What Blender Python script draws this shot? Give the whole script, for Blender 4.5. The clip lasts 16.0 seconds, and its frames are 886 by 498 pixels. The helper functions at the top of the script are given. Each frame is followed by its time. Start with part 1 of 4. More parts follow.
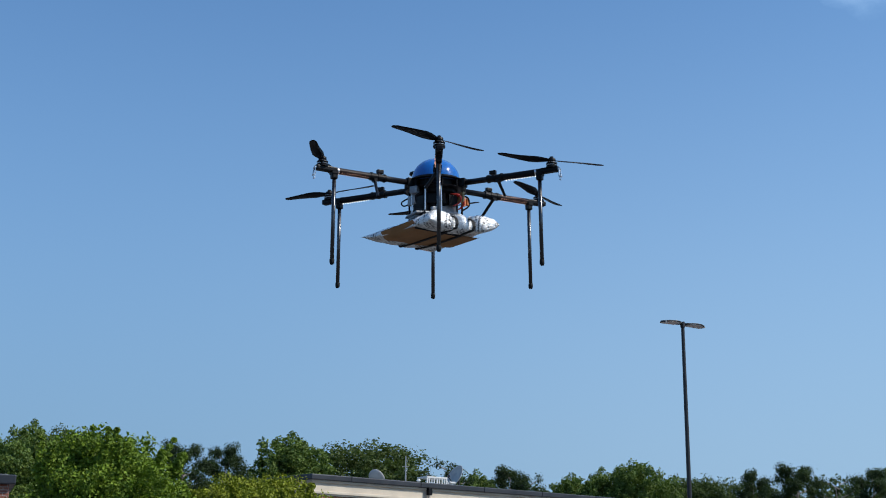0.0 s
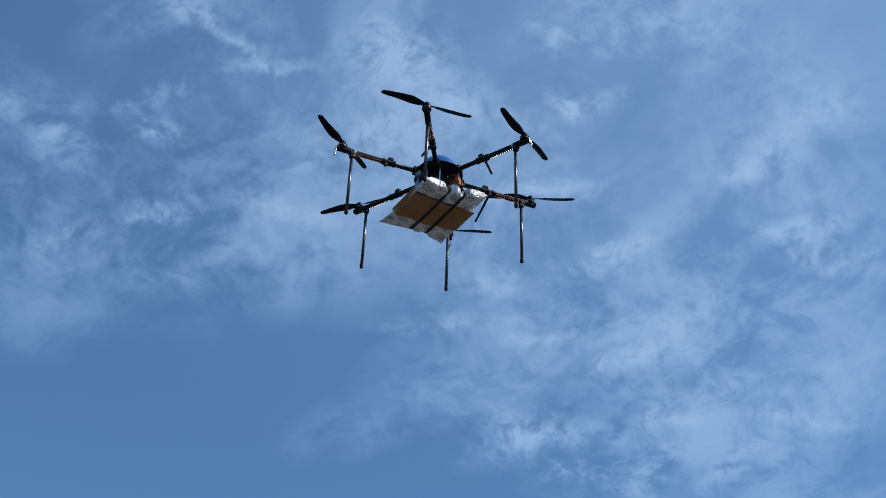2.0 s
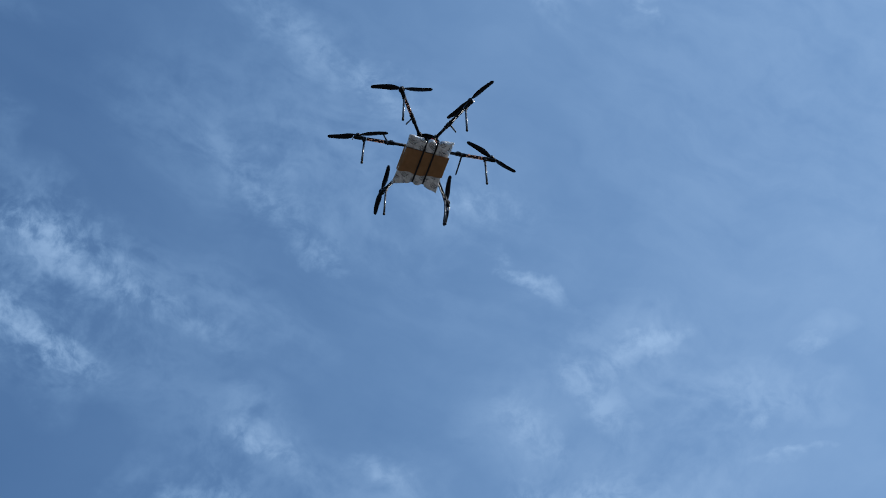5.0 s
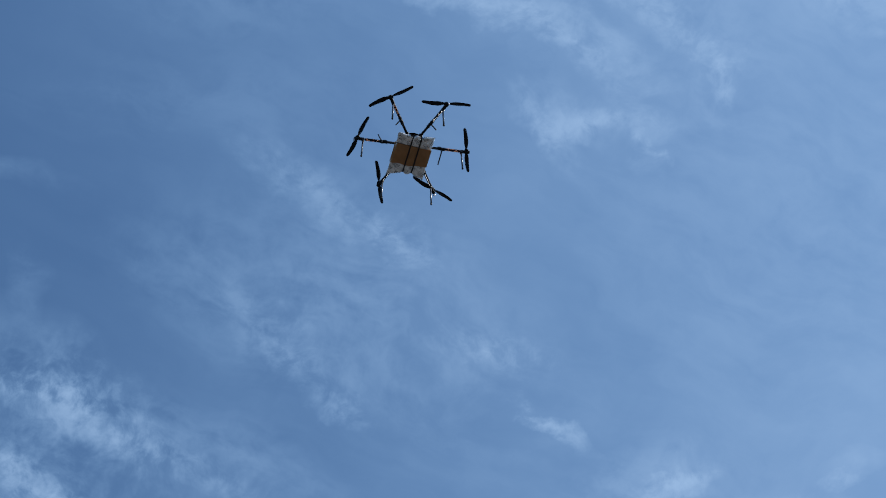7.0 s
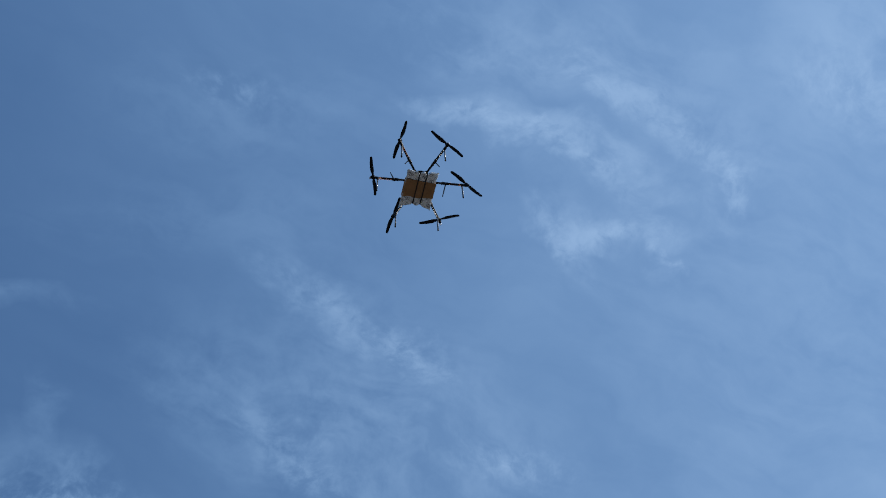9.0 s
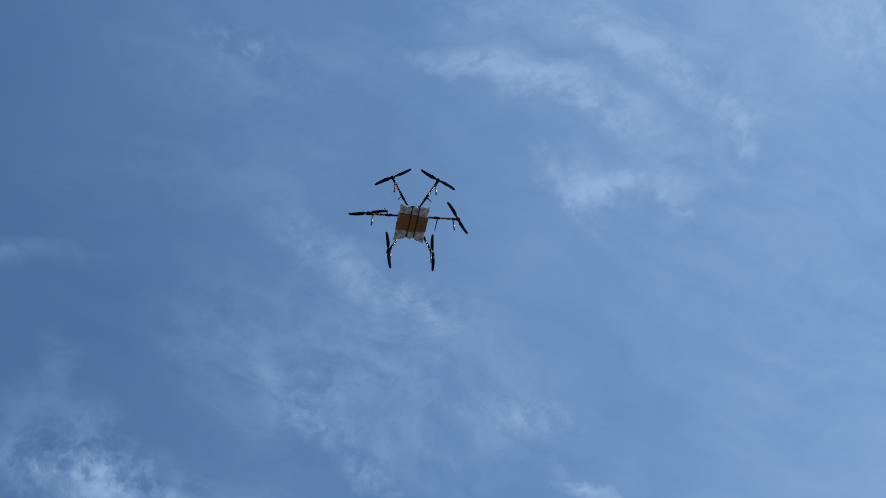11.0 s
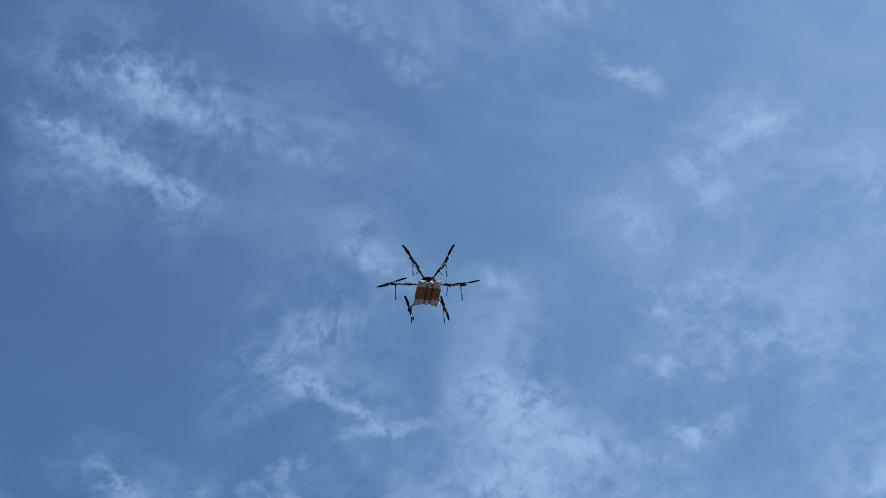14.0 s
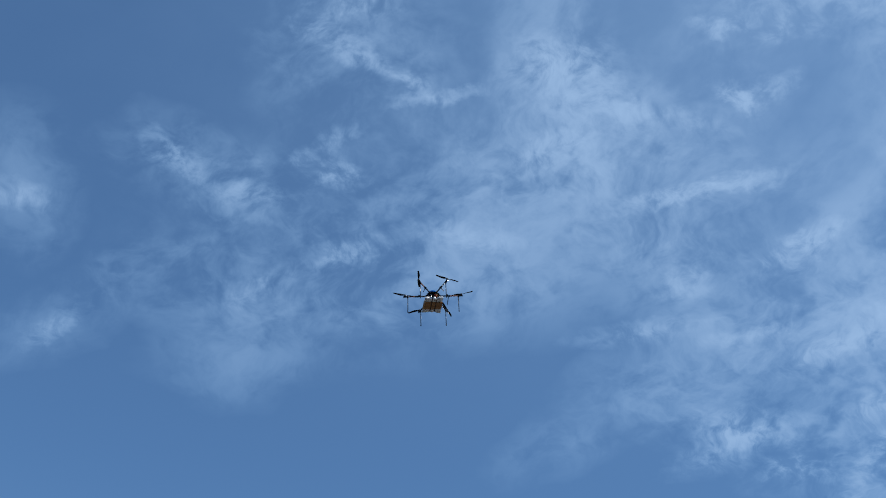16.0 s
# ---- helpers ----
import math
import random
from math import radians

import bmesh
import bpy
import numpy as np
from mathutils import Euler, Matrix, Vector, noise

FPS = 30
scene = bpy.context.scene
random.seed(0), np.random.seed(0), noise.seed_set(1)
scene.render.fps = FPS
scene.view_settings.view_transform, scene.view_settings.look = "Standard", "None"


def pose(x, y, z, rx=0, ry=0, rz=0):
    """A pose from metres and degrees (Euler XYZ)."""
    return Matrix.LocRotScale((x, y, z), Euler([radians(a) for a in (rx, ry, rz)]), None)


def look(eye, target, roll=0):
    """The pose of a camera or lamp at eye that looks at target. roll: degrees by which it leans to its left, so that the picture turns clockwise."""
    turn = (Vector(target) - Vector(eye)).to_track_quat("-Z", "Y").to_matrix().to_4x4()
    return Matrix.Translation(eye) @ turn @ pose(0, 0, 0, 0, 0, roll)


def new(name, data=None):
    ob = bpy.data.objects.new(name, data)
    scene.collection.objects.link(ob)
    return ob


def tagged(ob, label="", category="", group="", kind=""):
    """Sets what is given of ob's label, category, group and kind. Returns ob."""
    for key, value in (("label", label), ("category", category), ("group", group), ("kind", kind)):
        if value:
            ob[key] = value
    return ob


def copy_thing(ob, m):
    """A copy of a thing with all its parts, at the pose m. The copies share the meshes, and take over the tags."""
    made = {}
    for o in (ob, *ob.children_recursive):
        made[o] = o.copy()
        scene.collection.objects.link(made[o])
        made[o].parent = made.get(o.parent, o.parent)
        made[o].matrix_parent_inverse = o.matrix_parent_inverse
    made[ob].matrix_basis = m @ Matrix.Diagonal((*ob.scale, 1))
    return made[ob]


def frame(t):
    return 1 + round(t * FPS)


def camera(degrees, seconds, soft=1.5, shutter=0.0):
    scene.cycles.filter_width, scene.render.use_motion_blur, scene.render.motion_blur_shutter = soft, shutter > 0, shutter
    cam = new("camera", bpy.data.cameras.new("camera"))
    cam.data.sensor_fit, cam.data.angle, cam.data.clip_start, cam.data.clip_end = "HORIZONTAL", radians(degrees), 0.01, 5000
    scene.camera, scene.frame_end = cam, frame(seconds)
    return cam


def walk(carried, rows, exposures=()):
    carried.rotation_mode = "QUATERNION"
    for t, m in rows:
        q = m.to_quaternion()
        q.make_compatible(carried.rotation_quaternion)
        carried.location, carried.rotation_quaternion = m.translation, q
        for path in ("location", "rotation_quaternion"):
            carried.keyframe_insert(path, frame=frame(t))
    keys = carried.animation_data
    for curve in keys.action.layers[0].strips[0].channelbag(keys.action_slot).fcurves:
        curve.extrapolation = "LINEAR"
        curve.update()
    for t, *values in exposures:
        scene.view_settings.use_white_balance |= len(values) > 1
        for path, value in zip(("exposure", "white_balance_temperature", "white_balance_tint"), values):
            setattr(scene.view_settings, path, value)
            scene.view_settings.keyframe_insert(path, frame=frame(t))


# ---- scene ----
cam = camera(36.6, 16.0, 1.0)
EYE = (0.0, 0.0, 1.6)
# seconds, yaw, pitch, roll of the hand-held camera, which turns on the spot
VIEW = [
    (0.0, 0.0, 14.71, 0.0), (0.5, 0.53, 20.91, 0.24), (1.0, 0.79, 26.95, 0.66), (1.5, 0.87, 33.18, 1.04),
    (2.0, 0.58, 39.24, 0.92), (2.5, -0.26, 44.37, 0.13), (3.0, -1.1, 48.83, -0.86), (3.5, -1.67, 52.64, -1.64),
    (4.0, -1.72, 56.14, -2.09), (4.5, -1.4, 59.35, -2.32), (5.0, -0.93, 62.15, -2.57), (5.2, -0.67, 63.1, -2.5),
    (7.3, 0.15, 69.16, -3.9), (7.5, 0.37, 69.59, -3.84), (8.0, 0.86, 70.82, -3.81), (8.5, 1.07, 72.18, -3.82),
    (9.0, 1.1, 73.44, -3.83), (9.2, 1.12, 73.8, -3.7), (11.3, 3.59, 70.27, -2.5), (11.5, 4.05, 69.33, -2.26),
    (12.0, 4.92, 66.73, -1.95), (12.5, 5.67, 63.98, -1.65), (13.0, 6.31, 60.94, -1.32), (13.5, 7.01, 57.61, -1.09),
    (14.0, 7.77, 54.07, -0.7), (14.5, 8.58, 50.43, -0.33), (15.0, 9.36, 46.81, 0.1), (15.5, 10.15, 43.3, 0.45),
    (16.0, 10.88, 39.91, 0.8),
]


def aim(yaw, pitch, roll):
    y, p = radians(yaw), radians(pitch)
    way = Vector((-math.sin(y) * math.cos(p), math.cos(y) * math.cos(p), math.sin(p)))
    return look(EYE, Vector(EYE) + way, roll)


walk(cam, [(t, aim(y, p, r)) for t, y, p, r in VIEW], [(0, 0.22), (0.5, -0.02), (1.0, -0.08), (2.0, 0.0), (16, 0.0)])

# ---- light ----
SUN_WAY = Vector((0.70, -0.16, 0.71)).normalized()
SUN_EL = math.asin(SUN_WAY.z)
SUN_AZ = math.atan2(SUN_WAY.x, SUN_WAY.y)
sun = new("sun", bpy.data.lights.new("sun", "SUN"))
sun.data.energy, sun.data.angle, sun.data.color = 3.6, radians(0.53), (1.0, 0.95, 0.87)
sun.matrix_world = look(SUN_WAY * 100, (0, 0, 0))

# thin cirrus, as soft patches on a level sheet one unit above the eye: x, y, half length, half width, turn, weight
LOW_CLOUDS = [
    (-0.370, 1.188, 0.149, 0.121, 11, 0.37),
    (-0.189, 1.147, 0.135, 0.093, 150, 0.40),
    (-0.111, 1.237, 0.101, 0.088, 167, 0.30),
    (0.052, 1.125, 0.140, 0.067, 8, 0.34),
    (0.057, 1.283, 0.069, 0.061, 83, 0.34),
    (0.195, 1.232, 0.076, 0.025, 125, 0.43),
    (0.382, 1.209, 0.118, 0.099, 144, 0.56),
    (0.357, 1.318, 0.119, 0.086, 160, 0.47),
    (0.341, 1.427, 0.142, 0.081, 171, 0.52),
    (0.516, 1.518, 0.124, 0.076, 116, 0.73),
    (0.330, 1.594, 0.153, 0.086, 162, 0.82),
    (0.102, 1.628, 0.104, 0.062, 39, 0.73),
    (0.176, 1.748, 0.098, 0.048, 45, 0.69),
    (0.276, 1.807, 0.099, 0.036, 88, 0.77),
    (0.463, 1.751, 0.166, 0.104, 39, 0.65),
    (0.691, 1.990, 0.123, 0.045, 73, 1.03),
]
LOW2_CLOUDS = [
    (0.576, 1.952, 0.088, 0.068, 56, 0.43),
    (-0.140, 1.633, 0.089, 0.044, 135, 0.26),
    (-0.529, 1.320, 0.090, 0.059, 118, 0.21),
    (-0.059, 1.055, 0.078, 0.044, 178, 0.34),
    (0.354, 1.076, 0.073, 0.036, 3, 0.43),
    (-0.495, 0.955, 0.047, 0.040, 141, 0.30),
    (-0.427, 1.040, 0.080, 0.034, 64, 0.30),
    (-0.665, 0.990, 0.090, 0.042, 118, 0.27),
    (-0.454, 1.221, 0.117, 0.046, 18, 0.24),
    (-0.735, 1.232, 0.092, 0.040, 160, 0.21),
    (-0.601, 1.152, 0.083, 0.024, 166, 0.18),
    (-0.526, 1.367, 0.089, 0.039, 8, 0.12),
    (0.352, 1.054, 0.079, 0.040, 138, 0.39),
]
MID_CLOUDS = [
    (-0.067, 0.904, 0.063, 0.040, 93, 0.53),
    (-0.032, 0.983, 0.079, 0.063, 76, 0.37),
    (0.033, 1.009, 0.096, 0.032, 52, 0.37),
    (-0.252, 0.873, 0.086, 0.066, 106, 0.41),
    (-0.327, 1.005, 0.026, 0.022, 124, 0.41),
    (-0.157, 0.722, 0.039, 0.018, 52, 0.37),
    (-0.287, 0.808, 0.043, 0.032, 107, 0.29),
    (0.155, 0.797, 0.054, 0.038, 39, 0.45),
    (0.105, 0.891, 0.039, 0.034, 77, 0.37),
    (0.115, 0.985, 0.036, 0.033, 20, 0.33),
    (0.245, 0.877, 0.069, 0.060, 23, 0.29),
    (0.308, 0.693, 0.042, 0.025, 5, 0.29),
    (0.344, 0.633, 0.020, 0.009, 170, 0.29),
    (0.328, 0.987, 0.087, 0.051, 149, 0.37),
    (0.084, 0.561, 0.032, 0.005, 41, 0.70),
]
MID2_CLOUDS = [
    (-0.413, 1.029, 0.055, 0.045, 124, 0.33),
    (-0.146, 1.032, 0.096, 0.061, 179, 0.33),
    (-0.066, 0.789, 0.043, 0.042, 157, 0.25),
    (0.193, 0.624, 0.025, 0.018, 7, 0.25),
    (-0.076, 0.467, 0.125, 0.057, 30, 0.25),
    (0.308, 0.390, 0.157, 0.116, 74, 0.18),
    (0.064, 0.716, 0.038, 0.031, 86, 0.25),
    (-0.329, 0.511, 0.051, 0.028, 25, 0.41),
    (-0.325, 0.605, 0.054, 0.029, 115, 0.37),
    (-0.411, 0.596, 0.049, 0.041, 128, 0.33),
    (-0.183, 0.719, 0.069, 0.037, 36, 0.29),
]
LATE_CLOUDS = [
    (-0.344, 0.510, 0.081, 0.040, 39, 0.40),
    (-0.289, 0.546, 0.083, 0.035, 39, 0.40),
    (-0.344, 0.602, 0.074, 0.031, 27, 0.30),
    (-0.181, 0.579, 0.061, 0.029, 39, 0.30),
    (0.068, 1.453, 0.122, 0.064, 159, 0.50),
    (0.208, 1.379, 0.100, 0.099, 135, 0.50),
    (0.031, 1.196, 0.092, 0.057, 35, 0.40),
    (0.248, 0.726, 0.072, 0.055, 77, 0.30),
    (0.191, 0.836, 0.068, 0.035, 176, 0.30),
    (0.283, 0.913, 0.057, 0.043, 23, 0.30),
    (0.159, 0.647, 0.044, 0.035, 160, 0.45),
    (0.291, 0.692, 0.059, 0.024, 2, 0.50),
    (0.052, 0.201, 0.056, 0.010, 15, 0.50),
    (0.111, 0.230, 0.053, 0.010, 35, 0.55),
    (0.148, 0.278, 0.046, 0.010, 54, 0.50),
    (0.171, 0.317, 0.024, 0.010, 78, 0.60),
    (0.125, 0.304, 0.040, 0.008, 10, 0.45),
    (0.218, 0.276, 0.028, 0.013, 67, 0.40),
    (0.099, 0.139, 0.085, 0.025, 15, 0.30),
]
HIGH_CLOUDS = [
    (0.134, 0.302, 0.040, 0.011, 16, 0.32),
    (0.173, 0.324, 0.021, 0.006, 68, 0.40),
    (0.084, 0.286, 0.042, 0.013, 70, 0.28),
    (0.098, 0.229, 0.066, 0.015, 30, 0.30),
    (0.160, 0.200, 0.076, 0.019, 35, 0.40),
    (0.210, 0.261, 0.036, 0.026, 88, 0.28),
    (0.227, 0.285, 0.010, 0.007, 87, 0.40),
    (0.035, 0.146, 0.051, 0.017, 20, 0.35),
    (0.318, 0.170, 0.047, 0.038, 15, 0.55),
    (-0.138, 0.169, 0.072, 0.026, 5, 0.18),
    (-0.054, 0.372, 0.084, 0.028, 42, 0.30),
    (0.032, 0.484, 0.037, 0.020, 6, 0.30),
    (-0.121, 0.440, 0.093, 0.040, 28, 0.20),
    (-0.342, 0.313, 0.035, 0.008, 5, 0.22),
    (-0.341, 0.410, 0.025, 0.009, 100, 0.20),
    (-0.170, 0.255, 0.087, 0.027, 5, 0.12),
]

# drawn-out wisps and bright edges, likewise
BANK_WISPS = [
    (0.061, 1.125, 0.065, 0.011, 169, 0.45),
    (0.173, 1.246, 0.057, 0.012, 138, 0.50),
    (0.047, 1.289, 0.035, 0.020, 131, 0.35),
    (0.299, 1.602, 0.045, 0.021, 160, 0.50),
    (0.287, 1.766, 0.097, 0.015, 107, 0.45),
    (0.208, 1.456, 0.047, 0.011, 130, 0.40),
    (0.273, 1.399, 0.081, 0.012, 124, 0.40),
    (0.370, 1.514, 0.050, 0.016, 141, 0.45),
    (0.406, 1.719, 0.073, 0.017, 115, 0.40),
    (0.674, 1.996, 0.047, 0.021, 95, 0.60),
    (0.491, 1.591, 0.073, 0.017, 14, 0.40),
    (0.336, 1.077, 0.031, 0.013, 151, 0.40),
    (0.408, 1.204, 0.047, 0.014, 26, 0.40),
    (0.083, 1.676, 0.078, 0.030, 137, 0.35),
    (0.178, 1.732, 0.050, 0.018, 126, 0.40),
    (-0.449, 1.205, 0.044, 0.013, 149, 0.35),
]
EDGE_WISPS = [
    (-0.351, 1.159, 0.037, 0.014, 154, 0.30),
    (-0.165, 0.721, 0.035, 0.007, 38, 0.35),
    (-0.230, 0.892, 0.045, 0.010, 33, 0.35),
    (-0.187, 0.935, 0.047, 0.006, 0, 0.45),
    (-0.315, 0.983, 0.041, 0.010, 147, 0.35),
    (-0.062, 0.908, 0.052, 0.020, 173, 0.45),
    (0.025, 0.996, 0.075, 0.011, 27, 0.40),
    (-0.090, 1.034, 0.042, 0.014, 141, 0.40),
    (-0.053, 1.018, 0.072, 0.019, 75, 0.35),
    (0.339, 1.049, 0.049, 0.013, 122, 0.45),
    (0.384, 0.988, 0.043, 0.018, 9, 0.35),
    (0.188, 0.631, 0.022, 0.009, 179, 0.35),
    (0.107, 0.980, 0.024, 0.008, 52, 0.40),
    (0.188, 0.870, 0.069, 0.016, 12, 0.30),
    (0.191, 1.221, 0.035, 0.010, 150, 0.45),
    (0.405, 1.179, 0.044, 0.018, 169, 0.50),
]
FRINGE_WISPS = [
    (0.456, 1.240, 0.060, 0.018, 7, 0.50),
    (-0.423, 1.042, 0.036, 0.014, 24, 0.35),
    (0.310, 0.756, 0.021, 0.005, 5, 0.25),
    (-0.307, 0.514, 0.060, 0.011, 26, 0.35),
    (-0.332, 0.610, 0.031, 0.012, 50, 0.40),
    (0.197, 0.625, 0.021, 0.006, 1, 0.50),
    (0.328, 0.635, 0.020, 0.005, 164, 0.40),
    (0.332, 0.750, 0.030, 0.004, 177, 0.40),
    (0.295, 0.708, 0.023, 0.005, 143, 0.30),
    (0.144, 0.797, 0.031, 0.015, 169, 0.35),
    (-0.052, 0.762, 0.033, 0.009, 33, 0.35),
    (-0.254, 0.796, 0.044, 0.016, 153, 0.30),
    (0.035, 0.198, 0.055, 0.007, 16, 0.42),
    (0.106, 0.234, 0.045, 0.007, 39, 0.42),
    (0.169, 0.320, 0.017, 0.004, 54, 0.65),
    (0.120, 0.299, 0.032, 0.009, 170, 0.45),
]
CREST_WISPS = [
    (0.079, 0.292, 0.036, 0.010, 56, 0.35),
    (0.181, 0.220, 0.059, 0.009, 38, 0.40),
    (0.224, 0.268, 0.023, 0.007, 75, 0.50),
    (0.125, 0.179, 0.036, 0.008, 22, 0.35),
    (-0.102, 0.335, 0.056, 0.012, 37, 0.30),
    (-0.037, 0.382, 0.033, 0.010, 41, 0.42),
    (0.035, 0.486, 0.045, 0.010, 15, 0.40),
    (0.077, 0.557, 0.028, 0.006, 35, 0.65),
    (-0.097, 0.530, 0.025, 0.009, 25, 0.35),
    (-0.337, 0.493, 0.062, 0.016, 11, 0.45),
    (0.312, 0.201, 0.046, 0.015, 33, 0.50),
    (-0.133, 0.475, 0.074, 0.016, 50, 0.25),
    (-0.153, 0.161, 0.025, 0.009, 15, 0.30),
    (-0.359, 0.589, 0.071, 0.012, 43, 0.45),
    (-0.263, 0.561, 0.082, 0.013, 31, 0.35),
    (0.147, 0.692, 0.044, 0.012, 54, 0.40),
]
VEIL_WISPS = [
    (0.082, 0.720, 0.039, 0.012, 51, 0.40),
    (-0.409, 0.539, 0.042, 0.012, 34, 0.40),
    (-0.035, 0.946, 0.069, 0.022, 57, 0.50),
    (-0.216, 0.795, 0.032, 0.014, 137, 0.40),
    (-0.269, 0.849, 0.043, 0.013, 46, 0.40),
    (0.163, 0.643, 0.057, 0.011, 154, 0.40),
    (0.095, 0.811, 0.036, 0.010, 48, 0.40),
    (0.097, 0.889, 0.024, 0.009, 23, 0.50),
    (0.157, 0.899, 0.037, 0.012, 16, 0.45),
    (0.144, 0.985, 0.036, 0.012, 147, 0.40),
    (-0.207, 0.915, 0.022, 0.005, 44, 0.40),
    (-0.315, 1.031, 0.037, 0.011, 30, 0.50),
    (0.116, 0.993, 0.024, 0.007, 54, 0.50),
    (-0.482, 0.971, 0.041, 0.014, 65, 0.40),
    (-0.677, 1.002, 0.036, 0.018, 24, 0.45),
    (-0.328, 1.166, 0.038, 0.015, 162, 0.40),
]
FLANK_WISPS = [
    (-0.183, 1.160, 0.051, 0.014, 25, 0.40),
    (0.096, 1.120, 0.079, 0.011, 174, 0.40),
    (0.203, 1.241, 0.049, 0.009, 127, 0.50),
    (-0.007, 1.378, 0.079, 0.016, 178, 0.40),
    (0.121, 1.626, 0.069, 0.029, 30, 0.50),
    (0.204, 1.747, 0.050, 0.018, 39, 0.45),
    (0.115, 1.405, 0.072, 0.012, 172, 0.35),
    (0.251, 1.453, 0.062, 0.016, 148, 0.40),
    (-0.734, 1.238, 0.055, 0.012, 146, 0.35),
]


class Nodes:
    """Short calls to build a node tree."""

    def __init__(self, tree):
        self.t = tree
        tree.nodes.clear()

    def put(self, kind, **fields):
        n = self.t.nodes.new(kind)
        for k, v in fields.items():
            setattr(n, k, v)
        return n

    def link(self, a, b):
        self.t.links.new(a, b)

    def feed(self, socket, v):
        if isinstance(v, bpy.types.NodeSocket):
            self.link(v, socket)
        else:
            socket.default_value = v

    def math(self, op, a, b=0.0, c=0.0, clamp=False):
        n = self.put("ShaderNodeMath", operation=op, use_clamp=clamp)
        for s, v in zip(n.inputs, (a, b, c)):
            self.feed(s, v)
        return n.outputs[0]

    def vec(self, op, a, b=(0, 0, 0), scale=None):
        n = self.put("ShaderNodeVectorMath", operation=op)
        self.feed(n.inputs[0], a)
        self.feed(n.inputs[1], b)
        if scale is not None:
            self.feed(n.inputs["Scale"], scale)
        return n.outputs[0]

    def noise(self, v, scale, detail=4.0, rough=0.55, distortion=0.0, colour=False):
        n = self.put("ShaderNodeTexNoise")
        if v is not None:
            self.link(v, n.inputs["Vector"])
        n.inputs["Scale"].default_value, n.inputs["Detail"].default_value = scale, detail
        n.inputs["Roughness"].default_value, n.inputs["Distortion"].default_value = rough, distortion
        return n.outputs["Color" if colour else "Fac"]

    def mapping(self, v, loc=(0, 0, 0), rot=(0, 0, 0), scale=(1, 1, 1), kind="POINT"):
        n = self.put("ShaderNodeMapping", vector_type=kind)
        self.link(v, n.inputs["Vector"])
        n.inputs["Location"].default_value, n.inputs["Rotation"].default_value, n.inputs["Scale"].default_value = loc, rot, scale
        return n.outputs[0]

    def ramp(self, v, *stops):
        n = self.put("ShaderNodeValToRGB")
        self.link(v, n.inputs[0])
        e = n.color_ramp.elements
        while len(e) < len(stops):
            e.new(0.5)
        for el, (p, c) in zip(e, stops):
            el.position, el.color = p, (*c, 1) if len(c) == 3 else c
        return n.outputs[0]

    def mix(self, f, a, b, blend="MIX"):
        n = self.put("ShaderNodeMix", data_type="RGBA", blend_type=blend)
        self.feed(n.inputs[0], f)
        self.feed(n.inputs[6], a if isinstance(a, bpy.types.NodeSocket) else (*a, 1))
        self.feed(n.inputs[7], b if isinstance(b, bpy.types.NodeSocket) else (*b, 1))
        return n.outputs[2]

    def smooth(self, v, lo, hi, a=0.0, b=1.0):
        n = self.put("ShaderNodeMapRange", interpolation_type="SMOOTHSTEP")
        self.feed(n.inputs[0], v)
        for s, x in zip(n.inputs[1:5], (lo, hi, a, b)):
            s.default_value = x
        return n.outputs[0]


SKY_STRENGTH = 0.116
CLOUD_WHITE = (3.2, 4.8, 7.15)
THIN_CLOUD = (2.42, 4.2, 6.8)


